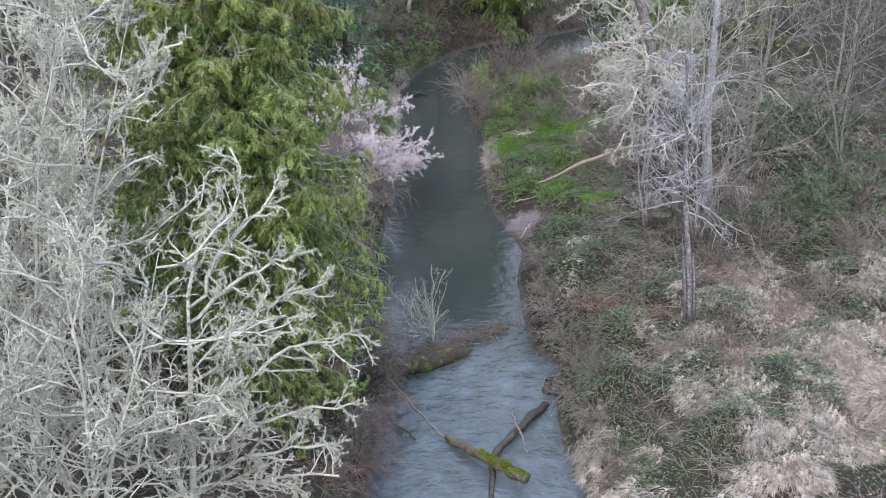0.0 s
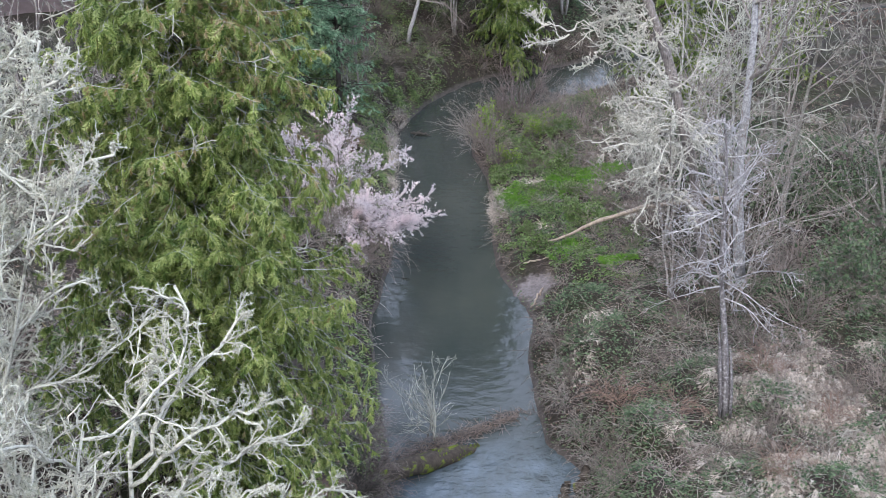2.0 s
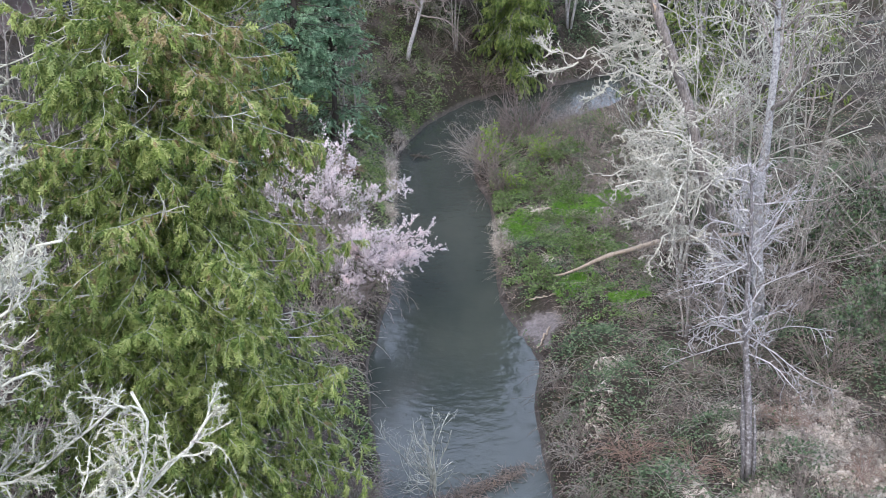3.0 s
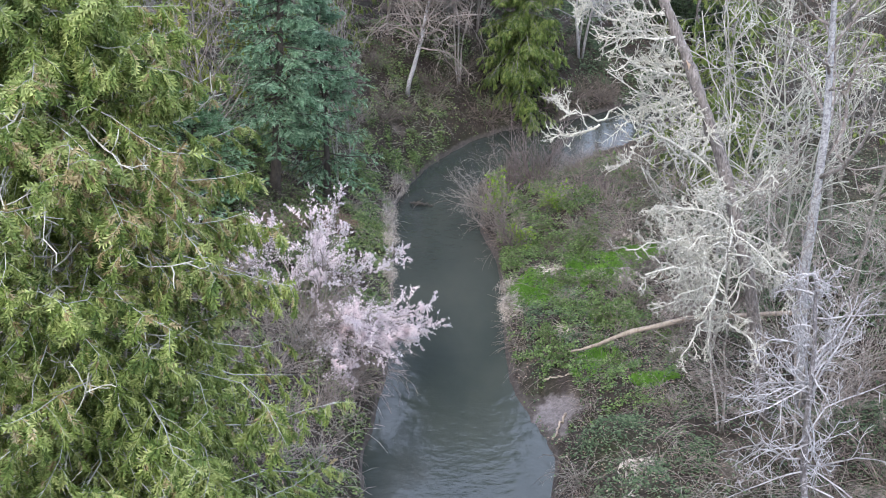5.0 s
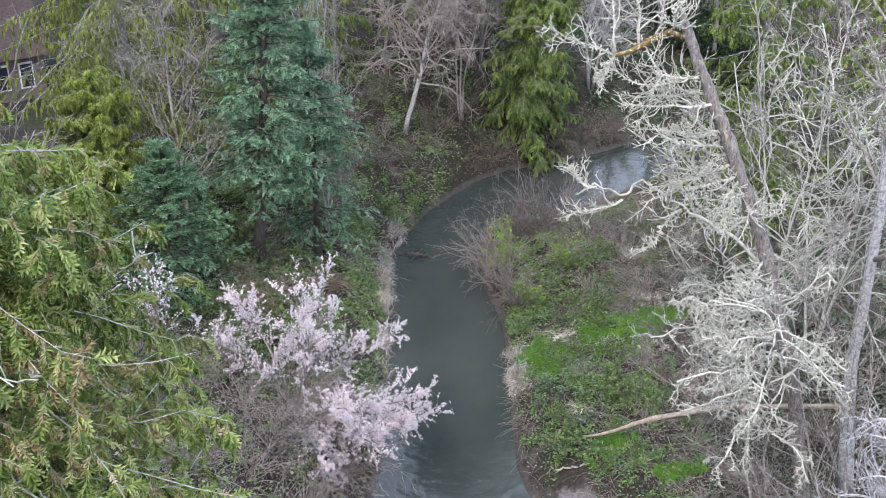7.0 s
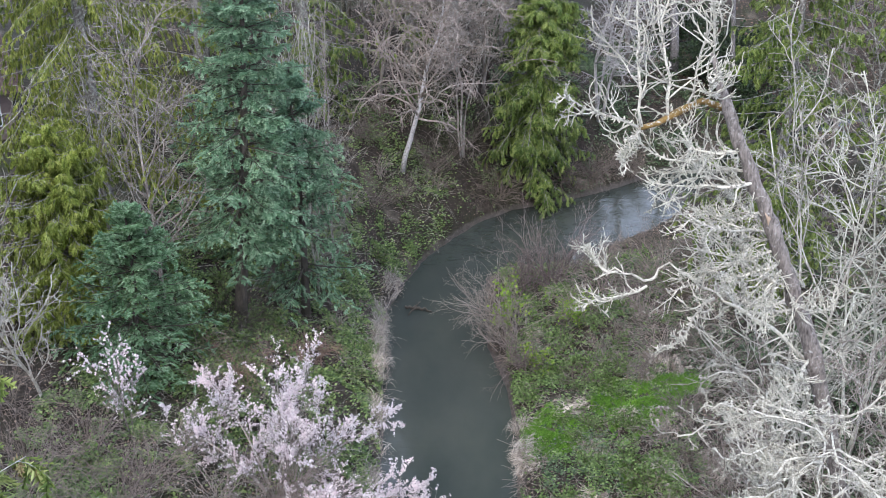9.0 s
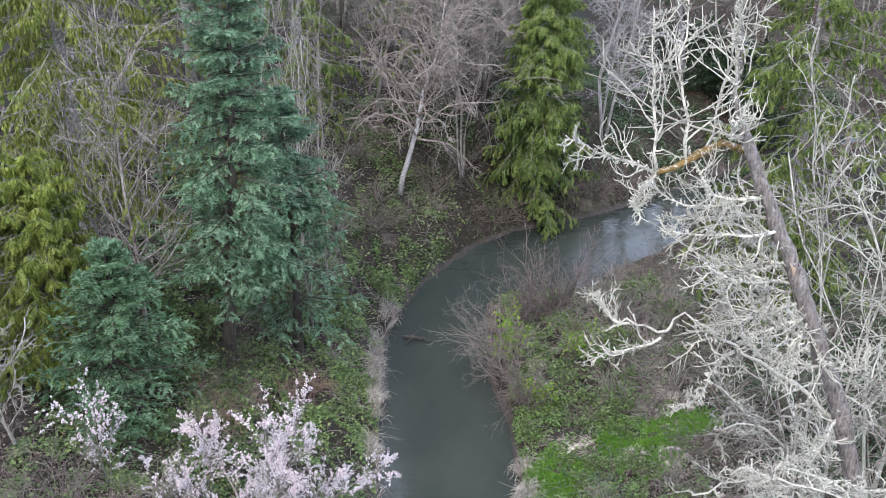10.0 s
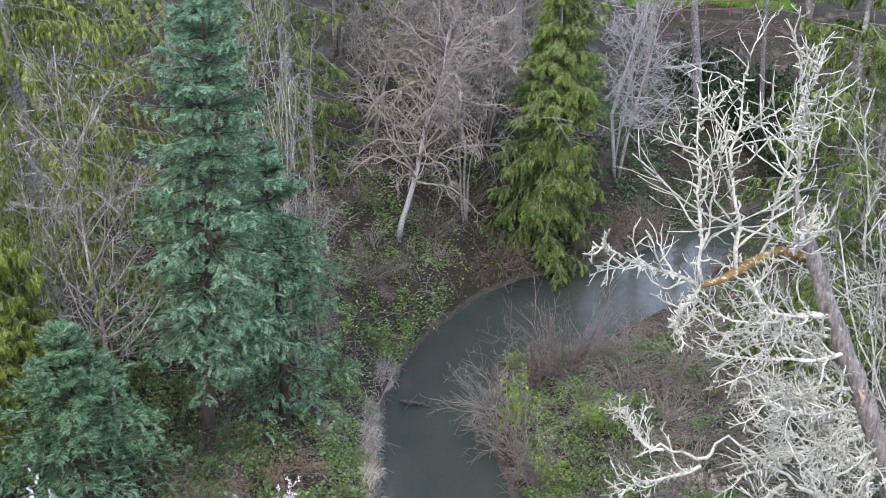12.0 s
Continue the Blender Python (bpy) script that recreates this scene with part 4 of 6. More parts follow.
# The dead grey conifer on the right bank.
def dead_snag():
    rng = np.random.default_rng(51)
    x, y = 11.1, 48.1
    z0 = gz(x, y) - 0.1
    tree = thing("dead_conifer", (x, y, z0), "dead grey conifer snag with brittle bare branches and a split trunk", "tree")
    k = np.linspace(0, 1, 12)
    axis = np.stack([-1.55 * k + 0.08 * np.sin(k * 9), -0.6 * k + 0.1 * np.sin(k * 6), (15.9 - z0) * k], 1)[None]
    g = Geo()
    g.tubes(axis, (0.165 * (1 - 0.8 * k))[None], 9, rng, 0.25)
    split = axis[:, :5] + vec((-0.22, -0.1, 0))
    g.tubes(split, np.array([[0.1, 0.09, 0.09, 0.06, 0.01]]), 5, rng, 0.4)
    g.tubes(axis[:, :4] + vec((0.2, -0.12, 0)), np.array([[0.08, 0.07, 0.05, 0.01]]), 5, rng, 0.4)
    g.link("trunk", M_DEAD_TRUNK, tree, "silver-grey barkless trunk, split at the foot")
    n = 54
    u = rng.uniform(0, 1, n) ** 0.8
    at = 0.43 + 0.56 * u
    start = np.stack([np.interp(at, k, axis[0, :, c]) for c in range(3)], 1)
    az = rng.uniform(0, 6.28, n)
    el = np.radians(rng.normal(8, 24, n))
    way = np.stack([np.cos(az) * np.cos(el), np.sin(az) * np.cos(el), np.sin(el)], 1)
    ln = (2.7 * (1 - u) ** 0.5 + 0.6) * rng.uniform(0.5, 1.2, n)
    l1, r1 = grow(rng, start, way, ln, np.full(n, 0.034), 7, 0.2, (0.05, 0.0, -0.08, -0.1, -0.05, 0.1), 0.3)
    b = Geo()
    b.tubes(l1, r1, 4, rng, 0.2)
    a, w, ln, r = sprout(rng, l1, r1, 6, 0.2, 0.98, 50, 12, 0.42, 0.4, 0.4, 0.7)
    l2, r2 = grow(rng, a, w, ln, np.maximum(r, 0.014), 5, 0.15, 0.0, 0.5)
    b.tubes(l2, r2, 3, rng, 0.2)
    b.link("branchwork", M_GREY_WOOD, tree, kind="stuff")
    a, w, ln, r = sprout(rng, l2, r2, 3, 0.2, 0.98, 50, 12, 0.5, 0.4, 0.2, 0.8)
    l3, r3 = grow(rng, a, w, np.maximum(ln, 0.15), np.maximum(r, 0.013), 3, 0.15, 0.0, 0.6)
    t = Geo()
    t.tubes(l3, r3, 3)
    t.link("twig_crown", M_GREY_WOOD, tree, kind="stuff")


dead_snag()

# Alders with tall grey trunks, and the lichen-laden trees round them.
bare_tree("alder", 14.9, 62.4, 25.0, 6.0, 52, "tall alder with a straight grey trunk and lichened twigs", M_BROWN_TWIG, 1, 18, 7, 4, 0.3, 0.2, M_LICHEN_TUFT, 8, 0.09, twig_r=0.016, first=0.45, trunk_mat=M_ALDER, lean=(-0.125, -0.05))
bare_tree("alder", 17.8, 66.5, 22.0, 5.5, 53, "grey alder with bare branches among brush", M_BROWN_TWIG, 1, 14, 7, 6, 0.13, 0.2, M_LICHEN_TUFT, 4, 0.08, twig_r=0.012, first=0.3, trunk_mat=M_GREY_TWIG)
bare_tree("lichen_tree", 10.7, 59.4, 13.2, 4.7, 54, "small leaning tree hung with cream-coloured lichen", M_LICHEN_WHITE, 3, 18, 9, 6, 0.055, 0.5, M_LICHEN_WARM, 30, 0.074, twig_r=0.018, lift=-0.08, limb_angle=65, first=0.5, lean=(-0.03, 0), fork=12, trunk_mat=M_BROWN_TWIG, curve=(0.05, 0, -0.06, -0.14, -0.18, -0.16, -0.1), wander=0.32)
bare_tree("lichen_tree", 11.6, 66.5, 17.0, 9.0, 55, "bare tree with pale lichened branches that fan upward", M_PALE_TWIG, 2, 12, 7, 5, 0.09, 0.3, M_LICHEN_WARM, 7, 0.075, twig_r=0.016, lift=0.06, limb_angle=45, first=0.2, lean=(-0.02, 0.1), fork=16)
bare_tree("lichen_tree", 15.5, 70.5, 15.0, 8.5, 56, "bare tree with pale arching lichened branches", M_LICHEN, 3, 10, 7, 5, 0.09, 0.3, M_LICHEN_WARM, 6, 0.075, twig_r=0.017, lift=0.0, limb_angle=58, first=0.25, fork=20, curve=(0.12, 0.08, 0.0, -0.08, -0.12, -0.14, -0.14))
bare_tree("bare_tree", 13.0, 57.0, 11.0, 7.0, 58, "thicket-like bare tree with fawn twigs", M_BROWN_TWIG, 4, 14, 8, 6, 0.06, twig_r=0.01, lift=0.05, limb_angle=45, first=0.1, fork=22, trunk_mat=M_BROWN_TWIG)


def broken_snag():
    """The leaning broken trunk with its mossy arm and the white candelabra on it."""
    rng = np.random.default_rng(57)
    tree = thing("leaning_snag", (12.6, 60.0, gz(12.6, 60.0) - 0.1), "leaning broken grey trunk with an ochre-mossed arm and white lichened limbs", "tree")
    o = np.array(tree.location)
    g = Geo()
    spine = vec((12.6, 60.0, o[2]), (11.4, 60.2, 8.5), (10.1, 60.4, 13), (9.0, 60.7, 15.8), (8.4, 60.8, 17.2), (7.5, 60.9, 19.2), (7.0, 61.1, 20.3), (6.6, 61.3, 21.6))[None] - o
    girth = np.interp(np.linspace(0, 7, 36), np.arange(8), (0.28, 0.26, 0.24, 0.22, 0.21, 0.18, 0.14, 0.05))[None]
    knots = np.stack([np.interp(np.linspace(0, 7, 36), np.arange(8), spine[0, :, c]) for c in range(3)], 1)[None]
    knots[:, 1:-1] += rng.normal(0, 0.025, (1, 34, 3))
    g.tubes(knots, girth * rng.uniform(0.88, 1.12, girth.shape), 10, rng, 0.16)
    g.link("trunk", M_SNAG, tree, "grey split trunk with a raw orange-brown scar")
    scar = Geo()
    scar.tubes(vec((8.62, 60.62, 16.3), (8.5, 60.64, 16.8), (8.38, 60.68, 17.2), (8.2, 60.74, 17.6))[None] - o, np.array([[0.01, 0.1, 0.09, 0.01]]), 7, rng, 0.6)
    scar.link("scar", M_SCAR, tree, "raw orange-brown torn wood")
    arm = Geo()
    a1 = vec((7.0, 61.1, 20.2), (6.4, 61.1, 20.35), (5.8, 61.0, 20.1), (5.2, 60.8, 19.85), (4.75, 60.7, 19.75))[None] - o
    arm.tubes(a1, np.array([[0.1, 0.1, 0.09, 0.08, 0.07]]), 7, rng, 0.3)
    arm.link("mossy_arm", M_YELLOW_MOSS, tree, "limb furred with ochre moss")
    arm = Geo()
    low = vec((10.2, 60.5, 12.6), (8.9, 61.0, 13.4), (7.4, 61.6, 14.2), (6.2, 62.2, 14.7), (5.5, 62.0, 14.4), (4.6, 61.9, 14.9), (3.9, 62, 14.6))[None] - o
    step, fine = np.linspace(0, 6, 25), np.arange(7)
    low = np.stack([np.interp(step, fine, low[0, :, c]) for c in range(3)], 1)[None]
    low[:, 1:] += np.cumsum(rng.normal(0, 0.07, (1, 24, 3)), 1)
    arm.tubes(low, np.linspace(0.055, 0.02, 25)[None], 6, rng, 0.4)
    arm.link("lower_arm", M_LICHEN_WHITE, tree, "limb crusted with white lichen")
    roots = vec((4.8, 60.7, 19.8), (5.5, 60.9, 19.95), (5.9, 61.0, 20.1), (4.75, 60.7, 19.75), (4.8, 60.7, 19.75), (6.6, 61.3, 21.4), (6.9, 61.1, 20.5), (7.6, 60.9, 19.0), (8.0, 60.8, 18.2), (6.95, 61.8, 14.3), (5.5, 62, 14.4), (4.6, 61.9, 14.9), (7.4, 61.6, 14.2), (8.6, 60.8, 16.5), (9.0, 60.7, 15.8), (9.4, 60.6, 14.9), (10.1, 60.4, 13)) - o
    ways = vec((-0.2, 0.1, 1), (0.06, 0, 1), (0.3, 0.1, 1), (-1, 0, 0.15), (-0.6, -0.2, -0.5), (0.05, 0, 1), (-0.5, -0.5, 0.5), (-0.9, -0.2, 0.1), (-0.8, -0.5, -0.1), (-0.3, 0, 1), (-0.6, 0.1, -0.4), (-1, 0, 0.1), (-0.9, -0.3, 0.2), (-0.9, -0.3, -0.4), (-0.7, -0.5, -0.3), (-0.6, -0.8, -0.2), (-0.6, -1, 0.1))
    lens = np.array([3.8, 4.2, 4.6, 2.4, 1.6, 3.2, 2.4, 2.8, 3.0, 2.0, 2.2, 1.8, 2.6, 2.6, 2.2, 2.4, 2.2])
    up = np.linspace(0.36, 0.7, 10)
    side = np.stack([np.interp(up * 7, np.arange(8), spine[0, :, c]) for c in range(3)], 1)
    az = rng.uniform(2.5, 3.7, 10)
    roots = np.concatenate([roots, side])
    ways = np.concatenate([ways, np.stack([np.cos(az), np.sin(az), rng.uniform(-0.45, 0.2, 10)], 1)])
    lens = np.concatenate([lens, rng.uniform(1.8, 3.6, 10)])
    l1, r1 = grow(rng, roots, ways, lens, np.full(len(lens), 0.048), 9, 0.22, (0, 0, 0, 0.04, 0.05, 0.05, 0.05, 0.05), 0.3)
    b = Geo()
    b.tubes(l1, r1, 5, rng, 0.3)
    a, w, ln, r = sprout(rng, l1, r1, 10, 0.1, 0.98, 48, 16, 0.54, 0.5, 0, 0.65)
    l2, r2 = grow(rng, a, w, ln, np.maximum(r, 0.02), 7, 0.26, 0.1, 0.5)
    b.tubes(l2, r2, 4, rng, 0.35)
    b.link("branchwork", M_LICHEN_WHITE, tree, "white lichen-crusted branches", kind="stuff")
    a, w, ln, r = sprout(rng, l2, r2, 5, 0.15, 0.98, 45, 14, 0.5, 0.4, 0, 0.7)
    l3, r3 = grow(rng, a, w, np.maximum(ln, 0.2), np.maximum(r, 0.015), 4, 0.22, 0.05, 0.6)
    a, w, ln, r = sprout(rng, l1, r1, 46, 0.1, 1.0, 60, 18, 0.06, 0.3, 0, 0.5)
    st, sr = grow(rng, a, w, np.maximum(ln, 0.14), np.maximum(r, 0.024), 3, 0.3, 0.05, 0.7)
    t = Geo()
    t.tubes(st, sr, 4, rng, 0.4)
    t.tubes(l3, r3, 3, rng, 0.35)
    t.link("twig_crown", M_LICHEN_WHITE, tree, kind="stuff")
    pts = np.concatenate([along(rng, low, 140)[0], along(rng, l1, 60)[0], along(rng, l2, 12)[0], along(rng, l3, 2)[0]])
    x3, y3, z3 = axes_for(rng, unit(rng.normal(0, 1, pts.shape)), (0, 0, 1.0), 0.6)
    c = Geo()
    c.place(SHAG, pts, x3, y3, z3, 0.055 * rng.uniform(0.5, 1.4, len(pts)))
    c.link("lichen", M_LICHEN_TUFT, tree, "white lichen tufts", kind="stuff")


broken_snag()


def blossom_tree():
    """The flowering plum that leans out over the water from the left bank."""
    rng = np.random.default_rng(61)
    x, y = -6.4, 65.3
    z0 = gz(x, y) - 0.1
    tree = thing("plum_tree", (x, y, z0), "flowering plum covered in pale pink blossom, leaning over the creek", "tree")
    ways = vec((-0.5, 0.5, 1), (0.9, -0.15, -0.1), (0.6, 0.6, 0.4), (0.1, 0.3, 1), (-0.3, 0.9, 0.8), (1, -0.3, -0.2), (0.5, 0.2, 0.9), (-0.7, 0.2, 0.9), (0.8, 0.2, 0.0), (0.9, -0.5, -0.2), (0.6, -0.4, 0.1), (0.9, -0.6, -0.2), (0.7, -0.8, 0.0), (0.8, -0.2, -0.15), (0.3, -0.3, 0.7), (0.7, -1.1, -0.1), (0.85, -0.9, 0.0))
    lens = np.array([5.0, 5.2, 5.0, 5.2, 4.5, 4.8, 5.0, 4.6, 5.4, 4.6, 3.8, 4.2, 3.6, 4.6, 4.0, 4.0, 4.4])
    l1, r1 = grow(rng, np.zeros((17, 3)) + rng.normal(0, 0.1, (17, 3)) * (1, 1, 0), ways, lens, np.full(17, 0.065), 9, 0.1, (0.05, 0.04, 0.02, 0, -0.02, -0.03, -0.03, -0.02), 0.25)
    g = Geo()
    g.tubes(l1, r1, 6, rng, 0.1)
    g.link("stem_fan", M_BROWN_TWIG, tree, smooth=True, kind="stuff")
    a, w, ln, r = sprout(rng, l1, r1, 16, 0.25, 0.99, 48, 16, 0.34, 0.35, 0, 0.5)
    l2, r2 = grow(rng, a, w, ln, r, 6, 0.14, 0.05, 0.4)
    a, w, ln, r = sprout(rng, l2, r2, 9, 0.1, 0.98, 42, 14, 0.55, 0.4, 0, 0.6)
    l3, r3 = grow(rng, a, w, ln, np.maximum(r, 0.007), 4, 0.14, 0.05, 0.5)
    b = Geo()
    b.tubes(l2, r2, 4)
    b.tubes(l3, r3, 3)
    b.link("twig_crown", M_BROWN_TWIG, tree, kind="stuff")
    p = np.concatenate([along(rng, l3, 22, 0.05, 1)[0], along(rng, l2, 22, 0.25, 1)[0]])
    p = p[rng.uniform(0, 1, len(p)) < np.clip((waves(p[:, 0], p[:, 1] + p[:, 2], 0.9, 3) + 1.0) * 0.8, 0.1, 1)]
    p = p + rng.normal(0, 0.025, p.shape)
    x3, y3, z3 = axes_for(rng, unit(rng.normal(0, 1, p.shape)), (0, 0, 1.0), 0.8)
    f = Geo()
    f.place(TUFT, p, x3, y3, z3, 0.056 * rng.uniform(0.6, 1.4, len(p)))
    f.link("blossom", M_PETAL, tree, "pale pink blossom clusters", kind="stuff")
    # A small suckering plum further up the slope.
    shrub("young_plum", -11.4, 66.3, 4.9, 0.7, 62, "small plum sapling with sparse white blossom", M_BROWN_TWIG, 3, 14, 4, 0.022, 0.05, M_PETAL, 6, 0.075, tilt=(3, 14), category="tree", k_leaf=TUFT)
    shrub("young_plum", -8.6, 66.5, 2.6, 1.6, 63, "small plum sucker with sparse pale blossom", M_BROWN_TWIG, 6, 8, 3, 0.016, 0.04, M_PETAL, 3, 0.08, tilt=(10, 45), category="tree", k_leaf=TUFT)


blossom_tree()

# Bare trees of the left slope and of the wood behind.
bare_tree("bare_tree", -12.2, 75.0, 13.0, 5.2, 71, "slim bare tree with grey-brown twigs between firs", M_BROWN_TWIG, 1, 34, 8, 4, 0.11, twig_r=0.013, limb_angle=46, first=0.15, lift=0.06, wander=0.2)
bare_tree("bare_tree", -14.6, 77.5, 7.5, 5.0, 72, "bare twiggy tree in front of a hemlock", M_PALE_TWIG, 1, 20, 8, 5, 0.07, twig_r=0.009, limb_angle=42, first=0.15)
bare_tree("bare_tree", -14.7, 67.4, 6.5, 4.2, 73, "small bare tree with tan branches above brush", M_PALE_TWIG, 2, 14, 7, 4, 0.06, twig_r=0.013, limb_angle=48, first=0.2, lift=0.04, wander=0.22)
for n, (x, y, h) in enumerate([(-6.6, 82.4, 14), (-5.9, 84.5, 13), (-7.5, 86.0, 16), (-6.5, 89.5, 13), (-8.3, 91.0, 16), (-9.0, 84.5, 15)]):
    bare_tree("sapling", x, y, h, 3.0, 80 + n, "thin upright bare sapling on the slope", M_BROWN_TWIG if n % 2 else M_PALE_TWIG, 2, 12, 6, 3, 0.04, twig_r=0.008, limb_angle=30, lift=0.12, first=0.1, split=False, fork=7)
DROOP = (0.12, 0.06, 0.0, -0.08, -0.14, -0.18, -0.18)
bare_tree("arching_tree", -3.2, 96.6, 11.5, 7.5, 90, "bare grey-trunked tree with long arching pinkish-brown branches", M_BLUSH_TWIG, 1, 56, 8, 4, 0.17, limb_angle=66, lift=-0.06, first=0.3, trunk_mat=M_GREY_WOOD, lean=(0.13, 0), curve=DROOP, twig_r=0.015, wander=0.3)
bare_tree("arching_tree", 0.4, 99.4, 13.0, 8.0, 91, "bare tree with drooping brown branches over the bank", M_BROWN_TWIG, 3, 22, 9, 5, 0.08, limb_angle=60, lift=-0.05, first=0.3, curve=DROOP, twig_r=0.015, wander=0.3)
bare_tree("arching_tree", -4.8, 101.5, 14.0, 8.0, 98, "bare tree with drooping brown branches on the slope", M_BROWN_TWIG, 2, 26, 9, 5, 0.09, limb_angle=60, lift=-0.05, first=0.3, curve=DROOP, twig_r=0.015, wander=0.3)
bare_tree("bare_tree", 9.4, 106.6, 15.0, 6.0, 92, "bare tree with silver-grey twigs beyond the bend", M_GREY_WOOD, 3, 20, 9, 7, 0.12, twig_r=0.011, limb_angle=52, first=0.2, lift=0.0, wander=0.22)
bare_tree("bare_tree", 1.5, 105.0, 15.0, 8.0, 93, "bare grey-brown tree behind a cedar", M_BROWN_TWIG, 2, 20, 9, 7, 0.1, twig_r=0.011, limb_angle=50, first=0.15)
wood = bare_tree("bare_tree", -6.0, 107.0, 15.0, 8.0, 94, "bare brown tree in the wood behind the creek", M_BROWN_TWIG, 2, 11, 5, 4, 0.12, twig_r=0.017, limb_angle=48, first=0.15, split=False)
wood_2 = bare_tree("bare_tree", 20.0, 77.0, 15.0, 8.0, 95, "bare grey tree with lichened twigs in the wood", M_GREY_TWIG, 2, 11, 5, 4, 0.12, twig_r=0.017, limb_angle=48, first=0.15, split=False)
wood_rng = np.random.default_rng(7)
for n, (x, y) in enumerate([(22, 62), (24, 70), (27, 80), (23, 86), (29, 64), (26, 57), (31, 74), (24, 104), (29, 100), (12.6, 117), (-12, 90), (-18, 96), (-12, 108), (4, 116), (-8, 116), (-14, 118), (-20, 110), (33, 88), (-18, 66), (-17, 55), (-15, 47), (-18, 36), (-20, 51), (-14, 54), (-22, 44), (1, 132), (-5, 128), (28, 134), (-13, 130), (22, 46)]):
    src = wood if n % 2 else wood_2
    # Far trees are enlarged so their unseen tops break up the mirrored sky.
    s = wood_rng.uniform(0.7, 1.05) * (1.7 if y > 112 else 1.0)
    copy_thing(src, Matrix.LocRotScale((x, y, gz(x, y) - 0.1), Euler((0, 0, n * 1.7)), (s, s, s)))
bare_tree("alder", 15.6, 115.0, 20.0, 5.0, 96, "tall grey trunk standing at the edge of a yard", M_PALE_TWIG, 1, 12, 6, 4, 0.33, twig_r=0.012, first=0.6, trunk_mat=M_DEAD_TRUNK, lean=(0.06, 0), split=False)
bare_tree("alder", 19.2, 113.0, 20.0, 5.0, 97, "slender grey trunk beside a yard", M_PALE_TWIG, 1, 12, 6, 4, 0.2, twig_r=0.012, first=0.6, trunk_mat=M_DEAD_TRUNK, lean=(0.06, 0), split=False)


# Tall firs added all round, mostly unseen, closing the wood and darkening creek reflections.
far_fir = conifer("tall_fir", 6.0, 140.0, 52.0, 5.5, 36, "added tall dark fir closing the wood and darkening the creek's reflection", M_CEDAR, M_CEDAR_BARK, CEDAR_SMALL, 110, 0.12, 0.6, -15, 20, subs=7, per=2, size=1.0, hang=0.6, twiggy=False)
for n, (x, y, s) in enumerate([(-3, 138, 1.0), (-12, 136, 1.1), (30, 148, 1.0), (-21, 128, 1.05), (33, 140, 1.0), (-29, 116, 1.0), (42, 132, 1.05), (46, 118, 1.0), (44, 102, 1.0), (-34, 100, 1.0), (-36, 84, 1.0), (44, 86, 0.9), (46, 70, 0.9), (-34, 66, 0.9), (-34, 48, 0.9), (46, 52, 0.9), (-2, 150, 1.2), (5, 153, 1.2)]):
    copy_thing(far_fir, Matrix.LocRotScale((x, y, gz(x, y) - 0.2), Euler((0, 0, n * 1.9)), (s, s, s)))


# ---- shrubs along the water ----
shrub("willow_bush", 5.0, 86.6, 5.2, 1.7, 101, "leafless bush of dense reddish-brown stems at the creek bend", M_RED_TWIG, 26, 9, 3, 0.032, 0.06, tilt=(3, 38), wander=0.25)
shrub("willow_bush", 3.4, 86.4, 4.0, 1.6, 112, "leafless purplish bush beside the water", M_RED_TWIG, 20, 8, 3, 0.028, 0.05, tilt=(5, 45), wander=0.26)
shrub("willow_bush", 2.4, 84.3, 2.6, 3.0, 102, "leafless bush with grey twigs spreading over the water", M_BLUSH_TWIG, 34, 9, 3, 0.022, 0.01, tilt=(15, 75), aim=(-0.4, -0.1, 0), wander=0.22)
shrub("willow_bush", 2.7, 81.8, 2.6, 2.6, 152, "leafless bush with grey twigs spreading over the water", M_BLUSH_TWIG, 26, 9, 3, 0.02, 0.01, tilt=(15, 75), aim=(-0.45, -0.1, 0), wander=0.22)
shrub("willow_bush", 3.2, 79.2, 2.2, 2.2, 153, "leafless bush with grey-brown twigs on the bank lip", M_RED_TWIG, 24, 9, 3, 0.018, 0.02, tilt=(10, 70), aim=(-0.35, -0.1, 0), wander=0.24)
shrub("spring_bush", 2.4, 82.6, 2.8, 1.1, 103, "small bush with bright yellow-green new leaves", M_BROWN_TWIG, 9, 7, 3, 0.014, 0.05, M_FRESH, 3, 0.14, tilt=(5, 30))
shrub("spring_bush", 3.8, 79.3, 1.5, 1.1, 120, "small bush with bright yellow-green new leaves", M_BROWN_TWIG, 8, 7, 3, 0.014, 0.05, M_FRESH, 3, 0.14, tilt=(5, 40))
shrub("spring_bush", 5.6, 82.0, 1.6, 1.4, 104, "low bush with fresh green leaves", M_BROWN_TWIG, 14, 7, 3, 0.012, 0.05, M_FRESH, 3, 0.1, tilt=(10, 55))
shrub("willow_sapling", -0.6, 50.2, 4.2, 1.5, 105, "bare pale-stemmed sapling growing from a log jam", M_LICHEN, 11, 8, 3, 0.03, 0.05, tilt=(6, 42), z0=0.3, wander=0.26)
shrub("brown_brush", -4.6, 63.5, 2.4, 2.2, 106, "tangled brown bramble canes hanging to the water", M_BLUSH_TWIG, 70, 6, 2, 0.011, 0.02, tilt=(15, 75), down=0.35, aim=(0.35, 0, 0))
shrub("brown_brush", -5.6, 60.5, 2.2, 2.0, 107, "tangled brown bramble canes on the bank", M_BLUSH_TWIG, 60, 6, 2, 0.011, 0.02, tilt=(15, 75), down=0.35, aim=(0.3, 0, 0))
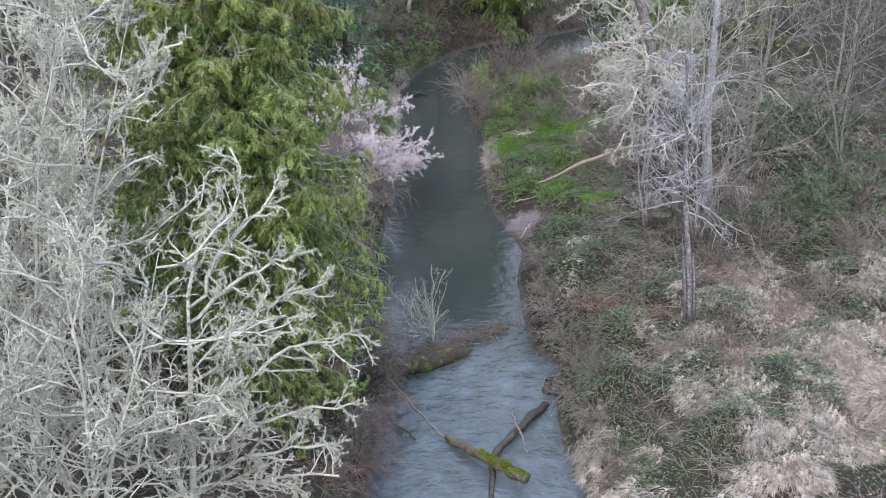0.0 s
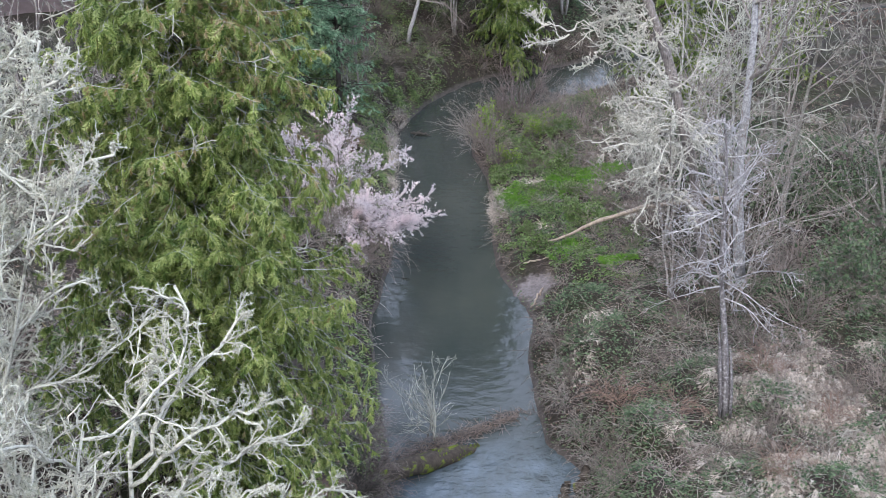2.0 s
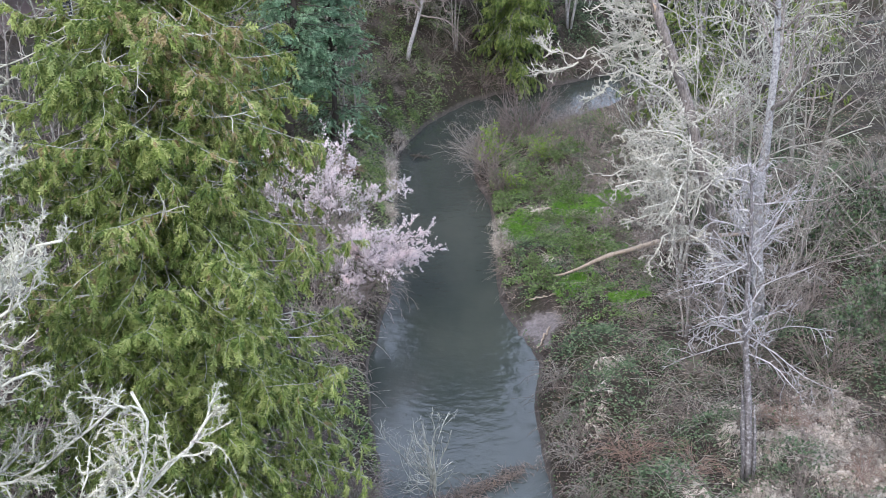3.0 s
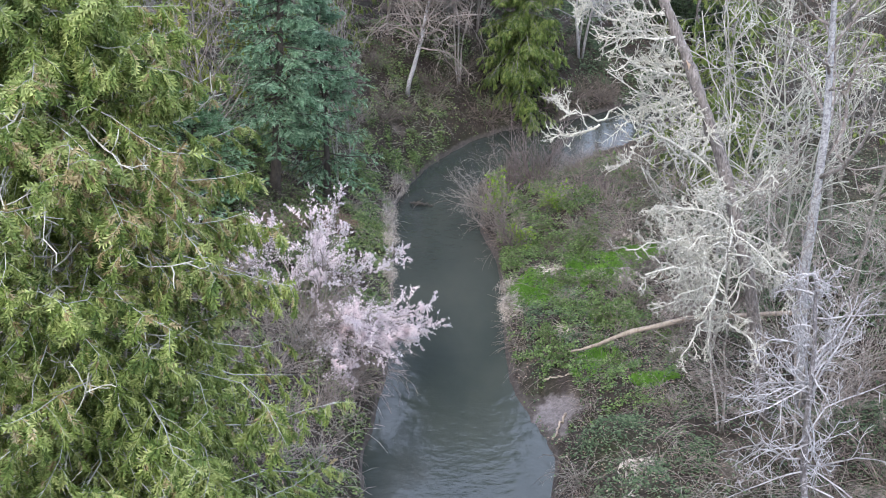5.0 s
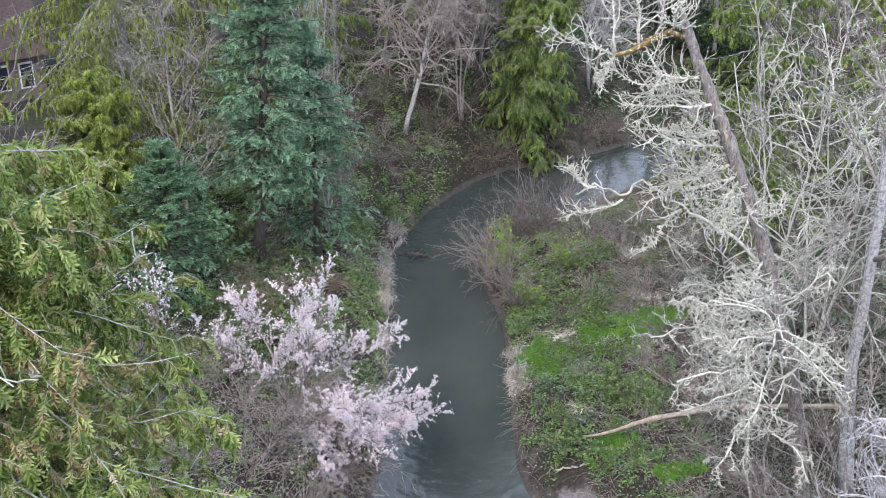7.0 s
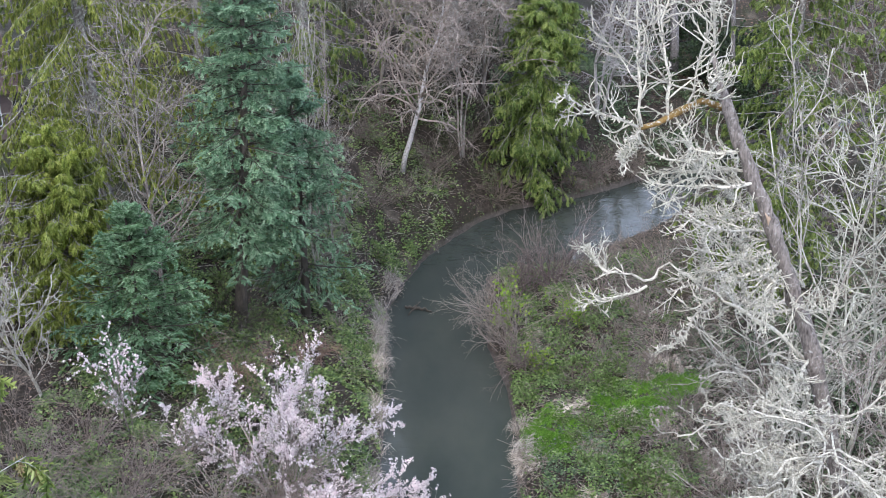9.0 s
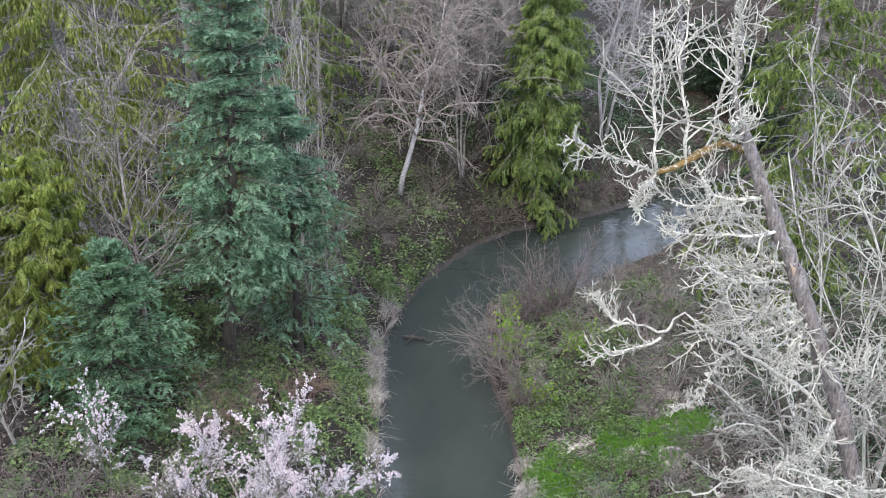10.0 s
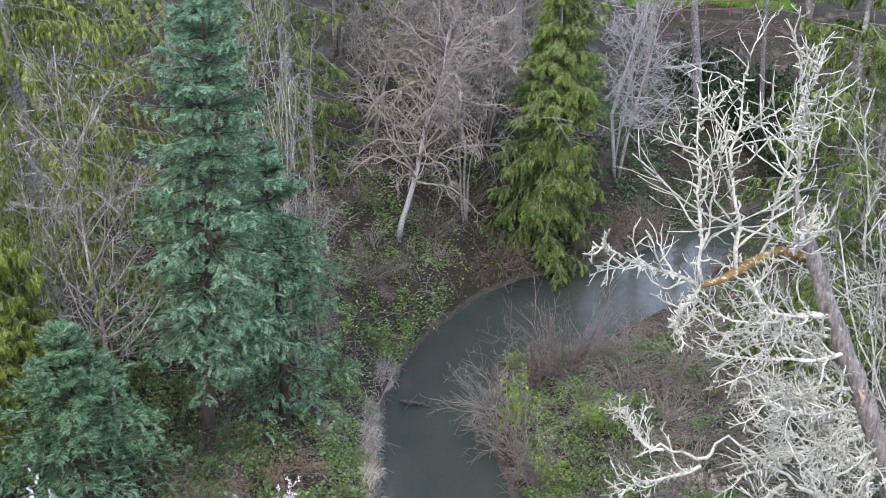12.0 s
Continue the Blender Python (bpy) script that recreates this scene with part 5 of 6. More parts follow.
shrub("brown_brush", -6.8, 62.6, 2.6, 2.2, 113, "tangled brown bramble canes on the bank", M_BROWN_TWIG, 70, 7, 2, 0.012, 0.02, tilt=(10, 70), down=0.3, aim=(0.2, 0, 0))
shrub("brown_brush", -6.3, 65.2, 2.6, 2.2, 114, "tangled fawn bramble canes under a plum", M_BLUSH_TWIG, 70, 7, 2, 0.012, 0.02, tilt=(10, 70), down=0.3, aim=(0.3, -0.1, 0))
shrub("brown_brush", -3.4, 47.4, 1.6, 1.4, 115, "brown brush caught behind a log", M_BROWN_TWIG, 50, 7, 2, 0.013, 0.02, tilt=(10, 80), down=0.25, aim=(0.4, 0, 0))
shrub("brown_brush", -3.5, 44.3, 1.6, 1.5, 116, "dark brush hanging to the water", M_DARK_BARK, 50, 7, 2, 0.014, 0.02, tilt=(20, 85), down=0.35, aim=(0.5, 0, 0))
shrub("brown_brush", -4.0, 41.0, 1.8, 1.4, 117, "brown brush on the bank top", M_BROWN_TWIG, 50, 7, 2, 0.013, 0.02, tilt=(10, 80), down=0.25, aim=(0.3, 0, 0))
shrub("ivy_bush", -4.3, 42.3, 1.0, 0.9, 118, "small leafy green bush on the bank", M_BROWN_TWIG, 18, 7, 3, 0.012, 0.03, M_FRESH, 4, 0.11, tilt=(10, 70))
shrub("brown_brush", 8.5, 83.8, 2.6, 2.4, 108, "mound of arching reddish-brown dead stems", M_RED_TWIG, 70, 6, 2, 0.012, 0.0, tilt=(15, 80), down=0.3)
shrub("brown_brush", 7.4, 78.6, 1.5, 1.6, 109, "low heap of dry brown stems", M_BROWN_TWIG, 50, 6, 2, 0.01, 0.0, tilt=(25, 85), down=0.3)
for n, (x, y) in enumerate([(6.6, 101.0), (8.6, 102.0), (2.4, 98.6), (11.0, 103.6)]):
    shrub("bank_brush", x, y, 2.2, 1.8, 135 + n, "dark brush hanging over the water's edge", M_DARK_STEM, 50, 7, 2, 0.015, 0.02, tilt=(15, 80), down=0.3, aim=(0.1, -0.4, 0))
for n, (x, y) in enumerate([(-3.2, 45.6), (-3.0, 43.4), (-3.3, 41.8), (-3.6, 47.6), (-3.4, 39.6)]):
    shrub("bank_brush", x, y, 1.5, 1.5, 140 + n, "tangle of dead twigs trailing into the creek", M_DARK_STEM, 46, 7, 2, 0.015, 0.02, tilt=(15, 85), down=0.35, aim=(0.6, -0.1, 0))
for n, (x, y) in enumerate([(5.6, 49.4), (5.1, 51.6), (6.1, 47.2), (5.7, 44.6), (6.3, 41.8), (4.9, 54.2), (5.0, 57.2)]):
    shrub("bank_brush", x, y, 1.1, 1.3, 160 + n, "tangle of dead brown canes hanging down the bank", M_BROWN_TWIG, 34, 7, 0, 0.016, 0.0, tilt=(20, 85), down=0.35, aim=(-0.5, -0.1, 0))
shrub("dead_brush", -9.3, 75.0, 2.4, 1.8, 122, "dark tangle of dead branches under a fir", M_DARK_BARK, 44, 8, 2, 0.016, 0.0, tilt=(20, 85), down=0.2)
for n, (x, y) in enumerate([(-8.2, 73.4), (-7.0, 75.4), (-9.8, 73.0), (-6.2, 77.6), (-8.8, 71.4)]):
    heap = shrub("fern_heap", x, y, 1.1, 1.3, 123 + n, "heap of collapsed red-brown dead fern", M_FERN, 46, 7, 0, 0.012, 0.0, tilt=(25, 85), down=0.45)
for n, (x, y) in enumerate([(-5.0, 42.5), (-6.2, 39.0), (-7.4, 36.0), (-5.6, 46.5), (-8.4, 41.0), (-6.0, 33.5), (-9.0, 34.5), (-4.6, 36.5), (-7.2, 44.0), (12.6, 44.6), (9.4, 49.4), (15.4, 48.2), (7.2, 50.6), (13.4, 51.4)]):
    copy_thing(heap, Matrix.LocRotScale((x, y, gz(x, y) - 0.05), Euler((0, 0, n * 1.9)), (1.2, 1.2, 1.1)))
low_bramble = shrub("low_bramble", 5.2, 80.6, 0.8, 1.0, 150, "low clump of green bramble on the bank", M_DARK_STEM, 26, 6, 0, 0.012, 0.02, M_HERB, 6, 0.1, tilt=(15, 80), down=0.15)
ivy_clump = shrub("ivy_clump", -6.0, 73.6, 0.7, 1.0, 151, "raised clump of glossy ivy on the slope", M_DARK_STEM, 26, 6, 0, 0.012, 0.02, M_IVY, 6, 0.12, tilt=(15, 80), down=0.2)
clump_rng = np.random.default_rng(29)
for n in range(84):
    right = n % 2 == 0
    x, y = (clump_rng.uniform(3.0, 10.5), clump_rng.uniform(65, 89)) if right else (clump_rng.uniform(-13.5, -4.2), clump_rng.uniform(62, 94))
    if min(reach(np.array([x]), np.array([y]), line)[0] for line in (LEFT_EDGE, RIGHT_EDGE)) > 0.5 and not in_stream(np.array([x]), np.array([y]))[0]:
        k = clump_rng.uniform(0.6, 1.25)
        copy_thing(low_bramble if right else ivy_clump, Matrix.LocRotScale((x, y, gz(x, y) - 0.05), Euler((0, 0, n * 1.7)), (k, k, k)))
src_brush = shrub("brown_brush", 13.5, 53.5, 2.0, 2.2, 110, "tangle of bare brown brush", M_DARK_STEM, 46, 8, 0, 0.013, 0.02, tilt=(10, 75), down=0.2)
brush_rng = np.random.default_rng(17)
for n, (x, y, s) in enumerate([(16, 55, 1.2), (19, 60, 1.2), (13, 57, 0.9), (17, 63, 1.2), (22, 58, 1.3), (15, 66, 1.0), (13, 70, 1.1), (19, 72, 1.2), (14, 76, 1.2), (11, 80, 1.1), (16, 82, 1.2), (12, 89, 1.2), (20, 54, 1.0), (23, 64, 1.2), (16.5, 50, 0.8), (21, 48, 0.9), (-9, 59, 1.0), (-11, 62, 1.1), (-8, 54, 1.1), (-5.4, 50, 0.8), (-4.6, 46.5, 0.7), (-5, 42, 0.8), (-6.5, 38, 1.0), (-9, 45, 1.1), (-12, 52, 1.1), (-8.6, 72.0, 0.7), (-9.3, 69.5, 0.8), (-13, 60, 1.2), (0.5, 100.5, 1.0), (-1.5, 98, 0.9), (-5.5, 97, 1.0), (-7.5, 88, 0.9), (8, 106, 0.9), (14, 100, 0.8), (-8, 33, 1.0), (-12, 40, 1.2), (11.5, 104.5, 0.6), (15, 109, 0.9), (17, 107, 1.0), (-3.2, 94.5, 0.7), (-4.6, 92.5, 0.8), (-5.5, 33, 0.9), (-7, 35.5, 1.0), (-10, 37, 1.1), (-10, 33, 1.0), (-6, 30, 0.9), (11.5, 51, 0.6), (9.2, 53.5, 0.6), (-14, 63, 1.2), (-16, 66.5, 1.2), (-12.8, 65, 1.1), (-10.3, 63.5, 1.1), (-3.9, 39.8, 0.6), (-4.0, 37.8, 0.7), (7.4, 87.6, 0.9), (6.2, 82.0, 0.8), (7.6, 80.2, 0.8), (8.6, 77.8, 0.8), (9.8, 74.6, 0.8), (9.4, 71.0, 0.8), (10.6, 68.4, 0.9), (9.8, 90.5, 0.9), (5.4, 77.6, 0.6), (11.0, 84.0, 0.9), (6.5, 44.2, 0.7), (6.4, 41.5, 0.7), (6.7, 47.6, 0.7), (6.8, 38.6, 0.8), (5.5, 52.6, 0.6), (5.2, 55.5, 0.6), (10.9, 45.4, 0.7), (9.6, 45.0, 0.6), (12.4, 46.8, 0.8)]):
    k = s * brush_rng.uniform(0.85, 1.2)
    copy_thing(src_brush, Matrix.LocRotScale((x, y, gz(x, y) - 0.1), Euler((0, 0, n * 2.3)), (k, k, k * 0.9)))
fawn_brush = shrub("fawn_brush", 7.2, 85.2, 1.9, 2.0, 154, "arching tangle of fawn dry canes", M_BLUSH_TWIG, 30, 7, 0, 0.02, 0.02, tilt=(10, 75), down=0.3)
for n, (x, y, k) in enumerate([(5.6, 84.6, 0.7), (8.9, 82.4, 1.0), (7.8, 88.8, 0.9), (10.2, 86.4, 1.0), (6.8, 79.4, 0.7), (9.6, 79.2, 0.9), (11.6, 77.6, 1.0), (5.6, 72.0, 0.5), (8.6, 72.6, 0.7), (10.8, 72.0, 0.8), (8.2, 68.2, 0.6), (10.0, 66.4, 0.7), (12.4, 74.6, 1.0), (12.8, 82.8, 1.1), (11.4, 69.8, 0.8), (9.2, 61.8, 0.6), (11.6, 62.6, 0.8), (-6.4, 59.0, 0.9), (-8.2, 64.2, 1.0), (-7.6, 61.0, 1.0), (-9.6, 66.0, 0.9), (-5.4, 57.2, 0.9), (-6.6, 55.0, 1.0), (-5.6, 80.6, 0.6), (-7.6, 83.2, 0.7), (-6.0, 91.0, 0.8), (-4.4, 95.4, 0.8), (-7.8, 94.0, 0.9), (-1.2, 97.0, 0.6), (-13.4, 43.5, 1.2), (-16.2, 47.0, 1.3), (-15.2, 52.5, 1.2), (-18.6, 53.0, 1.3), (-17.2, 59.0, 1.3), (-12.4, 48.0, 1.2), (-19.0, 43.0, 1.3), (-15.4, 39.5, 1.2), (-14.0, 57.0, 1.2), (-20.5, 60.5, 1.4), (15.4, 53.0, 0.8), (18.2, 50.6, 0.9), (13.6, 49.8, 0.7), (20.6, 56.6, 1.0), (16.2, 60.2, 1.0), (18.0, 63.8, 1.0), (19.6, 60.4, 1.2), (22.6, 60.2, 1.2), (25.0, 58.2, 1.2), (21.0, 65.2, 1.2), (24.2, 68.0, 1.3), (20.2, 70.4, 1.2), (23.0, 73.2, 1.3), (26.2, 66.0, 1.3), (18.6, 75.0, 1.1), (21.5, 56.0, 1.1)]):
    copy_thing(fawn_brush, Matrix.LocRotScale((x, y, gz(x, y) - 0.1), Euler((0, 0, n * 2.1)), (k, k, k)))
thicket = shrub("evergreen_thicket", 18.5, 57.5, 2.6, 2.6, 119, "olive-green bramble thicket among bare brush", M_BROWN_TWIG, 34, 8, 2, 0.014, 0.02, M_BRAMBLE, 5, 0.15, tilt=(10, 75), down=0.15)
for n, (x, y, s) in enumerate([(21.5, 61, 1.2), (18.6, 69, 1.1), (24.5, 55.5, 1.2), (22.5, 67.5, 1.2), (16.4, 75, 1.0), (26, 63, 1.3)]):
    copy_thing(thicket, Matrix.LocRotScale((x, y, gz(x, y) - 0.1), Euler((0, 0, n * 1.3)), (s, s, s)))
src_green = shrub("evergreen_bush", 16.0, 119.5, 3.2, 2.4, 111, "dark glossy evergreen bush at the edge of a yard", M_DARK_BARK, 24, 8, 3, 0.02, 0.03, M_RHODO, 7, 0.2, tilt=(8, 65))
for n, (x, y, s) in enumerate([(18.5, 117.5, 0.9), (21, 118, 0.8), (22, 115, 0.8), (19.5, 113.5, 0.9), (17.6, 114.5, 0.8), (20.5, 110.5, 0.9)]):
    copy_thing(src_green, Matrix.LocRotScale((x, y, gz(x, y) - 0.1), Euler((0, 0, n * 1.3)), (s, s, s)))


# ---- ground cover ----
def scatter(name, label, category, material, leaf, r, pos, size, rise=(0.0, 0.3), loose=0.6, up=True):
    """Very many small leaves or tufts over the ground, as one mesh."""
    p = pos.copy()
    p[:, 2] += r.uniform(rise[0], rise[1], len(p)) ** 1.0
    a = r.uniform(0, 6.28, len(p))
    y = np.stack([np.cos(a), np.sin(a), r.normal(0, 0.25 if up else loose, len(p))], 1)
    x3, y3, z3 = axes_for(r, unit(y), (0, 0, 1.0), loose * 0.5 if up else loose)
    g = Geo()
    g.place(leaf, p, x3, y3, z3, size * r.uniform(0.6, 1.4, len(p)))
    return tagged(g.link(name, material), label, category, kind="stuff")


def mound_weight(x, y):
    w = np.zeros(x.shape)
    for mx, my, rx, ry, h in MOUNDS:
        w = np.maximum(w, spot(x, y, mx, my, rx * 1.05, ry * 1.05))
    return w


def right_bank(x, y):
    return (x > 2) & (reach(x, y, RIGHT_EDGE) < reach(x, y, LEFT_EDGE)) & (spot(x, y, 4.6, 63.7, 1.0, 1.6) < 0.5)


def green_weight(x, y):
    spots = [(4.1, 74.2, 1.2, 1.5), (7.6, 75.4, 1.5, 2.0), (6.6, 66.8, 0.9, 0.7), (8.8, 64.2, 1.0, 0.6), (6.1, 65.4, 0.7, 0.5), (7.4, 70.5, 0.9, 0.7), (10.0, 76.8, 1.2, 0.9)]
    w = np.zeros(x.shape)
    for c in spots:
        w = np.maximum(w, spot(x, y, *c))
    return w


def straw_weight(x, y):
    field = np.clip((x - 10.0 + 1.5 * waves(x, y, 5, 23)) / 3, 0, 1) * np.clip((55 - y) / 4, 0, 1) * np.clip(0.05 + 2.4 * waves(x, y, 4, 21), 0.01, 1)
    lip_r = np.clip(1.5 - reach(x, y, RIGHT_EDGE), 0, 1) * np.clip((42 - y) / 3, 0, 1)
    lip_l = np.clip(1.1 - reach(x, y, LEFT_EDGE), 0, 1) * ((y > 72) & (y < 88.5)) * np.clip(waves(x, y, 5, 22), 0.0, 1)
    side = np.clip(0.9 - reach(x, y, RIGHT_EDGE), 0, 1) * (np.abs(y - 73.5) < 1.3)
    return np.clip(field + lip_r + lip_l + side + (0.02 + 0.02 * (waves(x, y, 2, 27) > 0.1) * (y > 62)) * right_bank(x, y) * (y < 88) * (reach(x, y, RIGHT_EDGE) > 1.4), 0, 1)


def ivy_weight(x, y):
    left = (reach(x, y, LEFT_EDGE) < reach(x, y, RIGHT_EDGE)) * np.clip(0.25 + 0.9 * waves(x, y, 2.2, 31) + 0.9 * waves(x, y, 0.9, 32), 0.03, 1) * np.where((y < 66) & (x > -9), 0.25, 1) * np.where(y > 92, 0.35, 1)
    return left


r, p = spread_over(201, 92000, 3.5, 28, 32, 92, lambda x, y: np.clip((y - 32) / 6, 0, 1) * np.clip((28 - x) / 6, 0, 1) * right_bank(x, y) * np.clip(mound_weight(x, y) * np.clip(0.55 + 0.8 * waves(x, y, 2.2, 41), 0.05, 1) + 0.14 + 0.7 * (reach(x, y, RIGHT_EDGE) < 2.4) * (y < 50) + 0.6 * np.clip((x - 12) / 4, 0, 1) * (y > 54) * np.clip(0.4 + waves(x, y, 4, 44), 0, 1), 0, 1) * (1 - 0.8 * straw_weight(x, y)), 0.04)
scatter("bramble_leaves", "dark green bramble leaves over brown mounds", "bramble", M_BRAMBLE, LEAF, r, p, 0.11, (0.0, 0.4))
r, p = spread_over(202, 150000, -15, 4, 40, 104, ivy_weight, 0.03)
scatter("ivy", "green ivy trailing over the leaf-strewn slope", "ivy", M_IVY, LEAF, r, p, 0.125, (0.0, 0.25))
r, p = spread_over(208, 30000, 2, 28, 97, 122, ivy_weight, 0.03)
scatter("ivy", "dark ivy on the far bank of the bend", "ivy", M_BRAMBLE, LEAF, r, p, 0.16, (0.0, 0.3))


def tussocks(seed, n, per, area, weight, spread_r, size):
    """Dead grass in tussocks: blades fall outwards from each crown and lie matted on one another."""
    r, c = spread_over(seed, n, *area, weight)
    n = len(c)
    a, q = r.uniform(0, 6.28, (n, per)), np.sqrt(r.uniform(0, 1, (n, per)))
    wide = spread_r * r.uniform(0.6, 1.4, (n, 1))
    x = c[:, :1] + wide * q * np.cos(a)
    y = c[:, 1:2] + wide * q * np.sin(a)
    z = ground_z(x.ravel(), y.ravel()).reshape(n, per) + 0.32 * (1 - q * q) * wide
    lay = -1.9 + 1.3 * waves(c[:, 0], c[:, 1], 5, 25)[:, None]
    way = np.stack([0.35 * np.cos(a) * q + np.cos(lay), 0.35 * np.sin(a) * q + np.sin(lay), -0.2 - 0.4 * q + 0 * a], -1).reshape(-1, 3)
    p = np.stack([x, y, z], -1).reshape(-1, 3)
    dry = ~in_stream(p[:, 0], p[:, 1])
    p, way = p[dry], unit(way[dry] + r.normal(0, 0.38, way[dry].shape))
    x3, y3, z3 = axes_for(r, way, (0, 0, 1.0), 0.35)
    g = Geo()
    g.place(SWATH, p, x3, y3, z3, size * r.uniform(0.6, 1.4, len(p)))
    tagged(g.link("dead_grass", M_STRAW), "pale matted dead grass in draped tussocks", "grass", kind="stuff")


tussocks(203, 560, 62, (2.5, 30, 31, 90), lambda x, y: straw_weight(x, y) * np.clip((y - 31) / 7, 0, 1) * np.clip((29 - x) / 9, 0, 1), 0.75, 0.75)


def hanging_grass(seed, n, line, y0, y1, lean):
    """Straw-coloured tufts along the lip of a bank, drooping towards the water."""
    r = np.random.default_rng(seed)
    y = r.uniform(y0, y1, n * 3)
    y = y[waves(y * 0, y, 1.3, 22) > 0.0][:n]
    x = np.interp(y, line[:, 1], line[:, 0]) - lean * r.uniform(-0.05, 0.45, len(y))
    p = np.stack([x, y, ground_z(x, y) + 0.05], 1)
    way = np.stack([lean * np.ones(len(y)), r.normal(0, 0.5, len(y)), r.normal(-0.35, 0.2, len(y))], 1)
    x3, y3, z3 = axes_for(r, unit(way), (0, 0, 1.0), 0.3)
    g = Geo()
    g.place(BLADES, p, x3, y3, z3, 0.8 * r.uniform(0.5, 1.3, len(y)))
    tagged(g.link("bank_grass", M_STRAW), "straw-coloured grass hanging over the bank", "grass", kind="stuff")


hanging_grass(204, 300, LEFT_EDGE[2:17], 70, 88.6, 1)
hanging_grass(209, 50, RIGHT_EDGE[2:16], 71.5, 75.5, -1)
r, p = spread_over(205, 11000, 2, 14, 60, 80, lambda x, y: green_weight(x, y) * np.clip(0.6 + 0.7 * waves(x, y, 1.0, 91), 0.05, 1), 0.3)
scatter("spring_grass", "vivid green new grass on the low bank", "grass", M_GRASS, GRASS_UP, r, p, 0.22, (-0.02, 0.02))
r, p = spread_over(206, 75000, -22, 28, 34, 125, lambda x, y: np.clip(0.5 + 0.5 * waves(x, y, 4, 51), 0.12, 1) * (1 - 0.8 * green_weight(x, y)) * (1 - spot(x, y, 4.6, 63.7, 1.0, 1.6)))
scatter("leaf_litter", "brown fallen leaves on the ground", "leaves", M_LITTER, LEAF, r, p, 0.09, (0.0, 0.05))
r, p = spread_over(207, 26000, 2.4, 10, 62, 91, lambda x, y: right_bank(x, y) * (1 - 0.85 * green_weight(x, y)) * np.clip(-0.1 + 1.0 * waves(x, y, 3, 61) + 1.2 * waves(x, y, 1.0, 62), 0.01, 1))
scatter("herbs", "small fresh green leaves among the brush", "herbs", M_HERB, LEAF, r, p, 0.1, (0.0, 0.35))


def twig_litter(seed, n, area, weight, material, name, label, length=1.1, rise=0.5):
    """Thin arching dead stems, uncounted, over an area."""
    r, p = spread_over(seed, n, *area, weight)
    a = r.uniform(0, 6.28, n)
    el = r.uniform(0.1, 1.1, n)
    way = np.stack([np.cos(a) * np.cos(el), np.sin(a) * np.cos(el), np.sin(el)], 1)
    pts, rad = grow(r, p, way, length * r.uniform(0.5, 1.4, n), np.full(n, 0.011) * r.uniform(0.6, 1.3, n), 4, 0.15, -rise * 0.7, 0.5)
    g = Geo()
    g.tubes(pts, rad, 3)
    return tagged(g.link(name, material), label, "brush", kind="stuff")


twig_litter(211, 9000, (3, 26, 38, 95), lambda x, y: right_bank(x, y) * np.clip(0.5 + 0.6 * waves(x, y, 3, 71), 0.1, 1) * (1 - 0.7 * green_weight(x, y)), M_DARK_STEM, "dead_stems", "tangled dead brown stems over the right bank")
twig_litter(216, 6000, (5, 26, 34, 62), lambda x, y: right_bank(x, y) * np.clip(0.1 + 1.6 * waves(x, y, 2.5, 76), 0.02, 1) * (1 - 0.7 * straw_weight(x, y)), M_BLUSH_TWIG, "bramble_canes", "brown and fawn bramble canes over the mounds", 1.2, 0.6)
twig_litter(212, 6000, (-16, 0, 36, 104), lambda x, y: (reach(x, y, LEFT_EDGE) < reach(x, y, RIGHT_EDGE)) * np.clip(0.5 + 0.6 * waves(x, y, 3, 72), 0.1, 1), M_BROWN_TWIG, "dead_stems", "tangled dead brown stems over the left bank")
twig_litter(214, 4000, (-14, 0, 40, 104), lambda x, y: (reach(x, y, LEFT_EDGE) < reach(x, y, RIGHT_EDGE)) * np.clip(0.4 + 0.8 * waves(x, y, 4, 74), 0.05, 1), M_PALE_TWIG, "pale_stems", "pale dry stems and canes on the left bank", 1.2)
twig_litter(213, 2600, (8, 26, 38, 75), lambda x, y: np.clip(0.4 + 0.8 * waves(x, y, 4, 73), 0.05, 1) * (y < 56), M_PALE_TWIG, "pale_stems", "pale dry stems among the brush", 1.4)

twig_litter(215, 6500, (2.4, 13, 62, 92), lambda x, y: right_bank(x, y) * (1 - 0.85 * green_weight(x, y)) * np.clip(0.3 + 0.9 * waves(x, y, 2, 75), 0.05, 1), M_BLUSH_TWIG, "dry_stems", "dry brown stems and canes on the low bank", 0.9)


